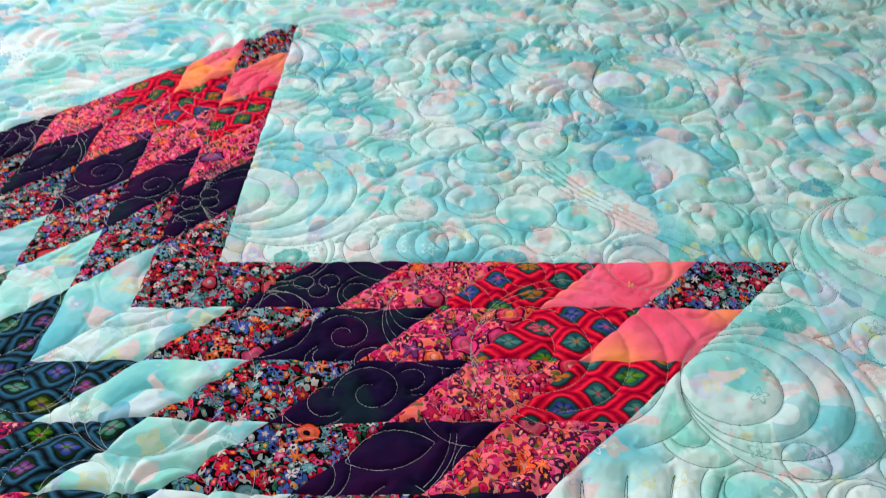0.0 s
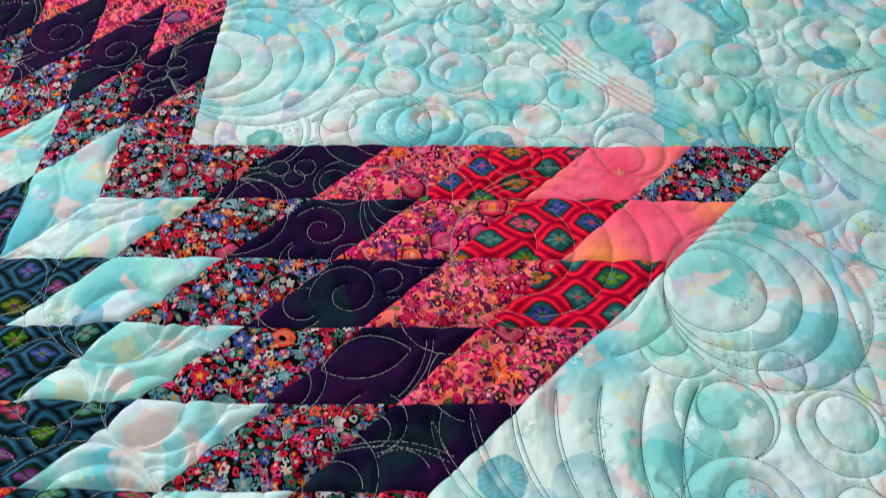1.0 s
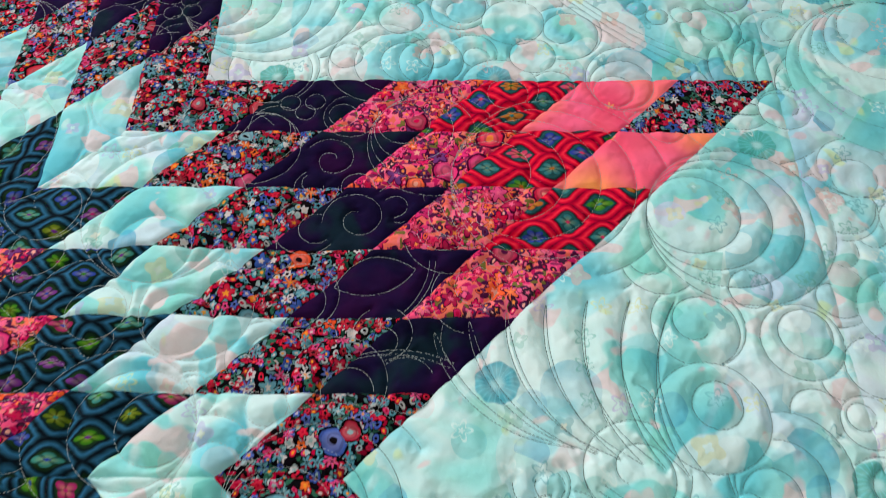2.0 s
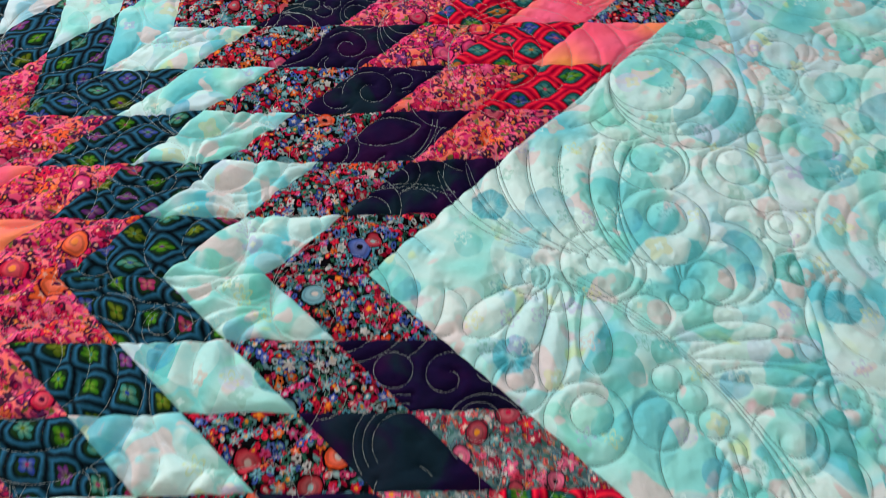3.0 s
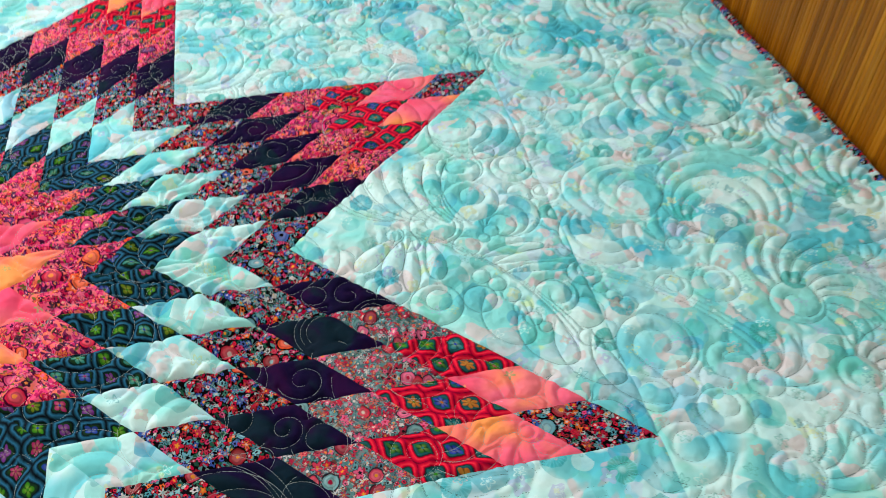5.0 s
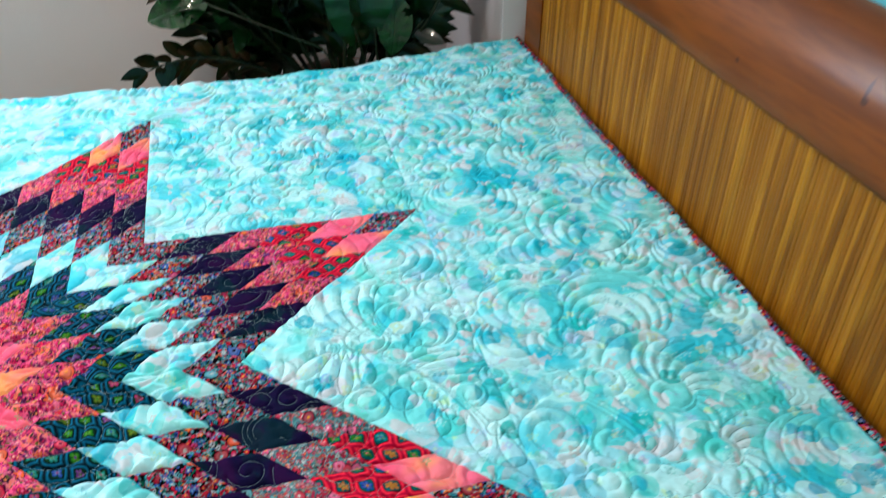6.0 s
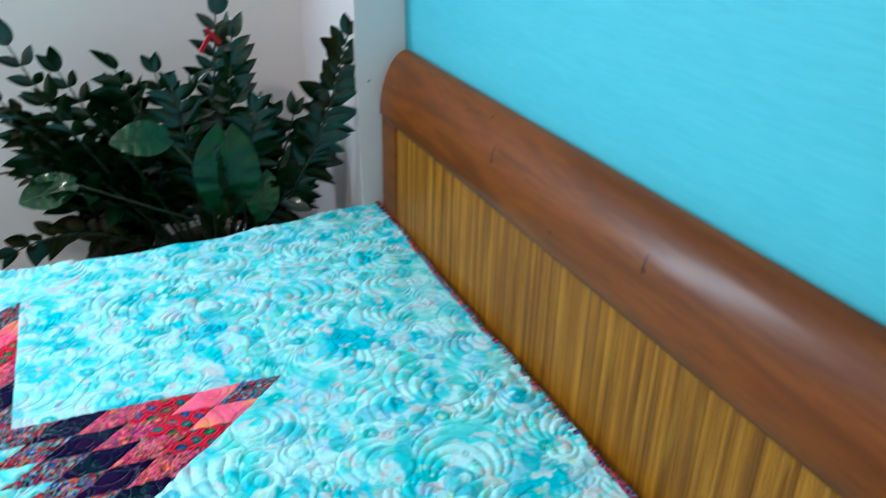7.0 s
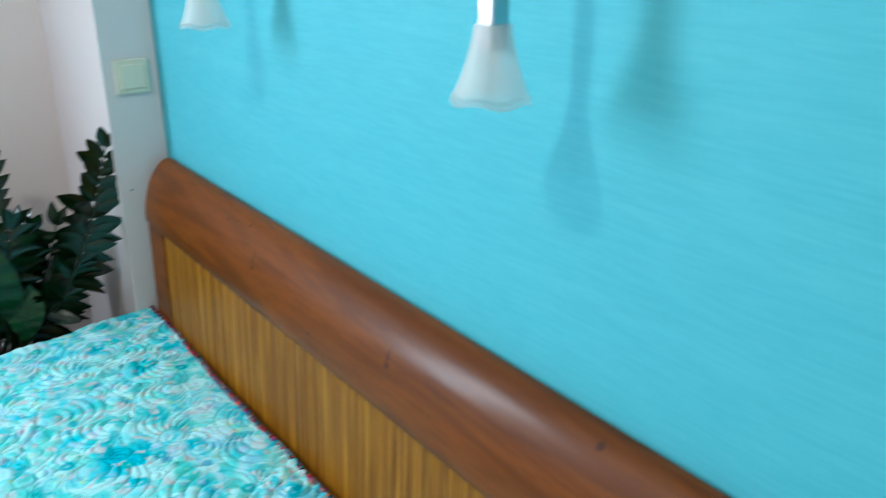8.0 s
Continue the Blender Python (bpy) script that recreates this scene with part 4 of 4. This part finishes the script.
# the stitches: short raised threads along every line
dashes = []
for line in LINES:
    step = np.hypot(*np.diff(line, axis=0).T)
    run = np.concatenate([[0], np.cumsum(step)])
    s = np.arange(0.0006, run[-1] - 0.002, 0.0026)
    if len(s):
        ends = [np.stack([np.interp(s + o, run, line[:, 0]), np.interp(s + o, run, line[:, 1])], 1) for o in (0, 0.0022)]
        dashes.append(np.concatenate(ends, 1))
dashes = np.concatenate(dashes)
dashes = dashes[(dashes[:, 0] > -0.4) & (dashes[:, 0] < 1.1) & (dashes[:, 1] > -0.45) & (dashes[:, 1] < 0.86)]
way = dashes[:, 2:] - dashes[:, :2]
way = way / np.maximum(np.hypot(way[:, 0], way[:, 1]), 1e-6)[:, None]
mid = (dashes[:, :2] + dashes[:, 2:]) / 2
turned = np.mod(np.arctan2(mid[:, 1], mid[:, 0]), math.pi / 4)
reach = np.hypot(mid[:, 0], mid[:, 1])
on_star = np.maximum(reach * (np.cos(turned) - np.sin(turned)), reach * np.sin(turned) * math.sqrt(2)) < L
across = np.stack([-way[:, 1], way[:, 0]], 1) * np.where(on_star, 0.00015, 0.00019)[:, None]
quads = [dashes[:, :2] - across, dashes[:, :2] + across, mid - across * 1.1, mid + across * 1.1, dashes[:, 2:] - across, dashes[:, 2:] + across]
lift = (0.0002, 0.0002, 0.0006, 0.0006, 0.0002, 0.0002)
v = np.stack([draped(q[:, 0], q[:, 1], padding(q[:, 0], q[:, 1]) + o) for q, o in zip(quads, lift)], 1)
# off the star the stitches are darkened to paint the shade in the creases
for some, material, label in ((on_star, M_THREAD, "pale quilting thread"), (~on_star, M_THREAD_CREASE, "teal quilting thread, darkened to draw the crease shade")):
    base = 6 * np.arange(some.sum())[:, None]
    faces = np.concatenate([base + np.array([[0, 2, 3, 1]]), base + np.array([[2, 4, 5, 3]])])
    tagged(cloth_mesh("stitching", v[some].reshape(-1, 3), faces, None, material, quilt, label), kind="stuff")

# ---------------- the bed ----------------
bed = thing("bed", "double bed with a reddish wooden headboard of split bamboo", "bed")
HEAD_Y = 0.967
REED_Y = 0.871


def lean(z):
    """The front of the headboard leans back."""
    return 1.160 + (z - 0.6) * 0.03


headboard = boxed("headboard", (1.222, 1.244, -HEAD_Y + 0.02, HEAD_Y - 0.02, 0.2, 0.9), M_BEDWOOD, bed)
rail_profile = [(1.2, 0.806), (1.178, 0.812), (1.166, 0.818), (1.1615, 0.826), (1.162, 0.842), (1.1655, 0.868), (1.172, 0.895), (1.181, 0.921),
                (1.193, 0.944), (1.206, 0.961), (1.218, 0.972), (1.229, 0.977), (1.239, 0.978), (1.2455, 0.974), (1.247, 0.965), (1.247, 0.9), (1.235, 0.82)]
bm = bmesh.new()
stations = [(-HEAD_Y, 0.985), (-HEAD_Y + 0.006, 1.0)] + [(-HEAD_Y + 0.006 + (2 * HEAD_Y - 0.012) * i / 24, 1.0) for i in range(1, 25)] + [(HEAD_Y, 0.985)]
rings = []
for y, s in stations:
    rings.append([bm.verts.new((1.215 + (x - 1.215) * s, y, 0.9 + (z - 0.9) * s)) for x, z in rail_profile])
for a, b in zip(rings, rings[1:]):
    for i in range(len(a)):
        j = (i + 1) % len(a)
        bm.faces.new((a[i], a[j], b[j], b[i]))
bm.faces.new(rings[0]), bm.faces.new(rings[-1][::-1])
bmesh.ops.recalc_face_normals(bm, faces=bm.faces)
rail = part("headboard_rail", bm, M_RAIL, bed, "rolled reddish wooden top rail with dark knots", True)
for side in (-1, 1):
    y0, y1 = sorted((side * HEAD_Y, side * REED_Y))
    bm = bmesh.new()
    front = [(1.163 + (z - 0.6) * 0.02, z) for z in (0.0, 0.3, 0.6, 0.83)]
    ring = [[bm.verts.new((x, y, z)) for x, z in front + [(1.244, 0.83), (1.244, 0.0)]] for y in (y0, y1)]
    for i in range(6):
        j = (i + 1) % 6
        bm.faces.new((ring[0][i], ring[0][j], ring[1][j], ring[1][i]))
    bm.faces.new(ring[0]), bm.faces.new(ring[1][::-1])
    bmesh.ops.recalc_face_normals(bm, faces=bm.faces)
    part("headboard_post", bm, M_RAIL, bed)
for side in (-1, 1):
    boxed("side_rail", (-0.88, 1.2, side * 0.86 - 0.012, side * 0.86 + 0.012, 0.2, 0.36), M_BEDWOOD, bed, bevel=0.003)
boxed("foot_rail", (-0.9, -0.875, -0.87, 0.87, 0.2, 0.36), M_BEDWOOD, bed, bevel=0.003)
for x in (-0.84, 0.9):
    for y in (-0.82, 0.82):
        boxed("leg", (x - 0.03, x + 0.03, y - 0.025, y + 0.025, 0, 0.2), M_BEDWOOD, bed)
mattress = boxed("mattress", (-0.87, 1.12, -0.865, 0.865, 0.36, 0.588), M_MATTRESS, None, "", 0.03, 3)
for p in mattress.data.vertices:
    if p.co.z > 0.5:
        p.co.z += float(slope(p.co.x))
tagged(mattress, "white mattress wholly covered by the quilt", "mattress")

# reeds of the panel
SLATS = 250
pitch = 2 * REED_Y / SLATS
reeds = []
for kind in range(3):
    bm = bmesh.new()
    w = pitch * (0.50, 0.55, 0.52)[kind]
    prof = [(0.004, -w), (-0.0011, -w * 0.96), (-0.0012, -w * 0.5), (-0.0014, 0), (-0.0012, w * 0.5), (-0.0011, w * 0.96), (0.004, w)]
    ring = [[bm.verts.new((x + 0.03 * z, y, z)) for x, y in prof] for z in (-0.16, 0.09, 0.225)]
    for a, b in zip(ring, ring[1:]):
        for i in range(6):
            bm.faces.new((a[i], a[i + 1], b[i + 1], b[i]))
    bmesh.ops.recalc_face_normals(bm, faces=bm.faces)
    me = bpy.data.meshes.new("slat")
    bm.to_mesh(me)
    bm.free()
    me.materials.append(M_REED)
    me.shade_smooth()
    reeds.append(me)
backing = boxed("backing", (1.20, 1.215, -REED_Y, REED_Y, 0.4, 0.82), M_BEDWOOD, bed)
for i in range(SLATS):
    slat = new("slat", reeds[i % 3 if rng.random() < 0.6 else int(rng.integers(3))])
    slat.parent = headboard
    slat.location = (lean(0.6) + 0.007 + rng.uniform(-0.0003, 0.0003), -REED_Y + (i + 0.5 + rng.uniform(-0.1, 0.1)) * pitch, 0.6)

# ---------------- on the walls ----------------
switch = thing("light_switch", "cream plastic single rocker light switch on the column", "switch", at=(1.184, COL_Y, 1.181))
boxed("plate", (-0.041, 0.041, -0.009, -0.0005, -0.041, 0.041), M_SWITCH, switch, bevel=0.003)
boxed("rocker", (-0.029, 0.029, -0.013, -0.009, -0.029, 0.029), M_SWITCH, switch, bevel=0.002)


def wall_lamp(y):
    """A hanging bell of frosted glass on a chrome arm."""
    lamp = thing("wall_lamp", "wall lamp with a frosted glass bell shade on a chrome arm", "lamp", "wall lamps over the bed", at=(1.135, y, 1.366))
    t = np.linspace(0, 1, 14)
    shade = [(0.0200 + 0.0205 * q ** 1.45 + 0.001 * max(0, (q - 0.85) / 0.15), 0.073 * (1 - q)) for q in t]
    bm = lathe(shade + [(r - 0.002, z + 0.0015) for r, z in shade[::-1]], 48,
               lambda r, z, a: (r, z + 0.002 * math.cos(5 * a + 0.6) * max(0, 1 - z / 0.03)))
    part("shade", bm, M_GLASS, lamp, "frosted white glass bell", True)
    rim = [(0.0417, 0.001), (0.0436, -0.0050), (0.0418, -0.0055), (0.0397, 0.001)]
    part("rim", lathe(rim + rim[:1], 48, lambda r, z, a: (r, z + 0.002 * math.cos(5 * a + 0.6))), M_RIM, lamp, "clear scalloped glass rim", True)
    boxed("stem", (-0.0115, 0.0115, -0.0115, 0.0115, 0.046, 0.19), M_CHROME, lamp, bevel=0.002)
    boxed("arm", (-0.008, 0.103, -0.008, 0.008, 0.175, 0.19), M_CHROME, lamp, bevel=0.002)
    boxed("wall_plate", (0.100, 0.1145, -0.03, 0.03, 0.13, 0.24), M_CHROME, lamp, bevel=0.003)
    bulb = lathe([(0.0, 0.0), (0.008, 0.003), (0.012, 0.016), (0.010, 0.036), (0.009, 0.047)], 16)
    part("bulb", bulb, M_GLASS, lamp, "", True)
    return lamp


wall_lamp(-0.372)
wall_lamp(0.386)

# ---------------- plants between the bed and the far wall ----------------
def leaf_mesh(name, length, width, fold, curl, material, heart=False, rows=7):
    bm = bmesh.new()
    strips = []
    for i in range(rows + 1):
        t = i / rows
        if heart:
            w = width * (math.sin(math.pi * min(1, t * 0.98 + 0.02)) ** 0.62) * (1.0 - 0.28 * t)
        else:
            w = width * math.sin(math.pi * t ** 0.8) ** 0.85 if 0 < t < 1 else 0.0
        x = length * t
        z = -curl * t * t
        strips.append([bm.verts.new((x - (0.10 * length * (1 - t) ** 4 if heart else 0) * abs(s), s * w, z + fold * abs(s) * w * (1 if abs(s) < 1 else 0.75) + (0.04 * width * abs(s) * math.sin(34 * t + 2 * s) if heart else 0)))
                       for s in (-1, -0.55, 0, 0.55, 1)])
    for a, b in zip(strips, strips[1:]):
        for k in range(4):
            bm.faces.new((a[k], b[k], b[k + 1], a[k + 1]))
    bmesh.ops.remove_doubles(bm, verts=bm.verts, dist=1e-5)
    me = bpy.data.meshes.new(name)
    bm.to_mesh(me)
    bm.free()
    me.materials.append(material)
    me.shade_smooth()
    return me


LEAVES = [leaf_mesh("leaf", s * 0.082, s * 0.0195, f, s * c, M_LEAF) for s, f, c in ((1, 0.45, 0.020), (0.85, 0.6, 0.012), (1.1, 0.3, 0.028))]


def aim(point, way, up):
    x = Vector(way).normalized()
    y = Vector(up).cross(x).normalized()
    return Matrix.Translation(point) @ Matrix((x, y, x.cross(y))).transposed().to_4x4()


def leafy_stem(plant, base, tip, bulge, pairs, scale=1.0):
    """One arched stalk with glossy leaflets in two rows."""
    p0, p2 = Vector(base), Vector(tip)
    p1 = (p0 + p2) / 2 + Vector(bulge)
    curve = [(1 - t) ** 2 * p0 + 2 * t * (1 - t) * p1 + t * t * p2 for t in [i / 14 for i in range(15)]]
    stem = part("stem", sweep(curve, [0.0075 * (1 - 0.75 * i / 14) for i in range(15)]), M_STEM, plant, "", True)
    spin = 1.05 + rng.uniform(-0.7, 0.7)
    for i in range(pairs):
        t = 0.30 + 0.69 * i / (pairs - 1)
        p = (1 - t) ** 2 * p0 + 2 * t * (1 - t) * p1 + t * t * p2
        d = (2 * (1 - t) * (p1 - p0) + 2 * t * (p2 - p1)).normalized()
        side = d.cross(Vector((math.cos(spin), math.sin(spin), 0.35))).normalized()
        for s in (-1, 1):
            leaf = new("leaf", LEAVES[int(rng.integers(3))])
            leaf.parent = stem
            way = side * s + d * rng.uniform(0.45, 0.95) + Vector(rng.normal(0, 0.16, 3))
            if i == pairs - 1:
                way = d + side * s * 0.35
            up = d.cross(side) * (1 if d.cross(side).z > 0 else -1) + Vector(rng.normal(0, 0.2, 3))
            leaf.matrix_basis = aim(p, way, up) @ Matrix.Scale(scale * rng.uniform(0.82, 1.12) * (1.0 if t < 0.85 else 0.8), 4)
    return stem


def pot(parent, r, h, label):
    prof = [(0.0, 0.0), (r * 0.72, 0.0), (r * 0.76, 0.01), (r * 0.95, h * 0.9), (r, h * 0.92), (r, h), (r * 0.93, h), (r * 0.9, h * 0.9), (r * 0.86, h * 0.55)]
    part("pot", lathe(prof, 40), M_POT, parent, label, True)
    part("soil", lathe([(0.0, h * 0.86), (r * 0.5, h * 0.87), (r * 0.9, h * 0.85)], 24), M_SOIL, parent, "", True)


zz = thing("potted_plant", "glossy dark green plant with arching leafy stalks in a pot", "plant", "house plants", at=(0.74, 1.24, 0))
pot(zz, 0.14, 0.42, "tall brown pot")
for dx, dy, tx, ty, tz, bx, by, bz, n in (
        (0.03, -0.04, 0.365, -0.225, 1.02, 0.07, -0.05, -0.10, 26), (0.0, 0.02, 0.085, -0.03, 1.055, 0.0, 0.0, 0.02, 14), (0.01, 0.0, 0.115, -0.05, 1.0, 0.02, 0.0, 0.02, 14),
        (-0.03, 0.0, -0.17, -0.02, 0.94, 0.0, 0.0, 0.07, 10), (-0.05, 0.0, -0.39, -0.02, 1.02, -0.03, -0.02, -0.05, 12),
        (-0.05, -0.03, -0.34, -0.09, 0.76, 0.0, -0.03, 0.10, 10), (-0.05, -0.04, -0.465, -0.13, 0.55, 0.0, -0.03, 0.17, 11),
        (0.05, -0.04, 0.31, -0.08, 0.70, 0.02, -0.04, 0.09, 10), (0.04, 0.02, 0.18, 0.03, 0.77, 0.03, 0.0, 0.08, 10),
        (0.0, -0.03, -0.05, -0.10, 0.90, 0.0, -0.03, 0.05, 11), (-0.02, -0.05, -0.22, -0.12, 0.82, -0.02, -0.03, 0.09, 10),
        (0.02, -0.05, 0.14, -0.13, 0.82, 0.02, -0.03, 0.08, 10), (-0.04, 0.04, -0.30, 0.06, 0.93, -0.02, 0.0, 0.03, 10), (-0.03, -0.03, -0.33, -0.12, 0.90, -0.03, 0.0, 0.02, 9), (0.0, 0.0, -0.08, -0.05, 0.93, 0.0, 0.0, 0.04, 9),
        (0.03, -0.02, 0.19, -0.10, 0.80, 0.03, 0.0, 0.0, 8), (-0.06, 0.0, -0.30, -0.15, 0.68, 0.0, -0.05, 0.10, 8), (0.05, -0.05, 0.22, -0.15, 0.62, 0.03, -0.05, 0.09, 8),
        (0.05, 0.03, 0.27, 0.02, 0.76, 0.05, 0.0, -0.02, 9), (0.0, -0.06, 0.02, -0.16, 0.72, 0.0, -0.04, 0.07, 8),
        (-0.05, 0.0, -0.43, -0.06, 0.90, -0.02, 0.0, 0.04, 13), (-0.05, -0.02, -0.43, -0.10, 0.73, 0.0, -0.02, 0.10, 12)):
    leafy_stem(zz, (dx, dy, 0.36), (tx, ty, tz), (bx, by, bz), n)
zz_low = thing("potted_plant", "dense dark green leafy plant in a pot behind the bed", "plant", "house plants", at=(0.52, 1.27, 0))
pot(zz_low, 0.11, 0.42, "brown pot")
for k in range(14):
    a = 2.4 * k
    r = rng.uniform(0.08, 0.22)
    leafy_stem(zz_low, (0.03 * math.cos(a), 0.03 * math.sin(a), 0.36), (r * 1.25 * math.cos(a), r * 0.55 * math.sin(a) - 0.05, rng.uniform(0.64, 0.90)),
               (0, 0, rng.uniform(0.0, 0.08)), 10)
for k in range(2):
    bm = bmesh.new()
    box(bm, -0.006, 0.006, -0.003, 0.003, -0.026, 0.026, 0.002)
    bmesh.ops.transform(bm, verts=bm.verts, matrix=pose(0.05 + 0.022 * k, -0.045, 0.985 + 0.016 * k, 0, 40 * (1 - 2 * k), 20))
    part("ribbon", bm, M_RED, zz, "small red ribbon tied to a stalk")

broad = thing("broadleaf_plant", "broad-leaved green house plant with red stalk tips", "plant", "house plants", at=(0.83, 1.08, 0))
pot(broad, 0.07, 0.38, "small brown pot")
BIG = leaf_mesh("leaf", 0.21, 0.084, 0.12, 0.06, M_BIGLEAF, True, 26)
for px, py, pz, wx, wy, wz, s in ((-0.035, 0.0, 0.79, -0.10, -0.18, -1.0, 1.12), (-0.17, 0.01, 0.79, -0.95, -0.35, 0.25, 0.62),
                                  (-0.40, 0.03, 0.70, -1.0, -0.15, -0.1, 0.6), (0.05, 0.02, 0.66, -0.2, -0.5, -0.8, 0.6)):
    stalk = part("stem", sweep([(0, 0, 0.32), (px * 0.35, py * 0.5, 0.36 + (pz - 0.36) * 0.6), (px, py, pz)], [0.004, 0.003, 0.0025]), M_STEM, broad, "", True)
    leaf = new("leaf", BIG)
    leaf.parent = stalk
    leaf.matrix_basis = aim((px, py, pz), (wx, wy, wz), (0.0, -0.8, 0.6)) @ Matrix.Scale(s, 4)
part("flower", sweep([(0.0, -0.02, 0.32), (0.01, -0.03, 0.46), (0.015, -0.04, 0.53)], [0.003, 0.003, 0.005]), M_RED, broad, "small red flower spike", True)
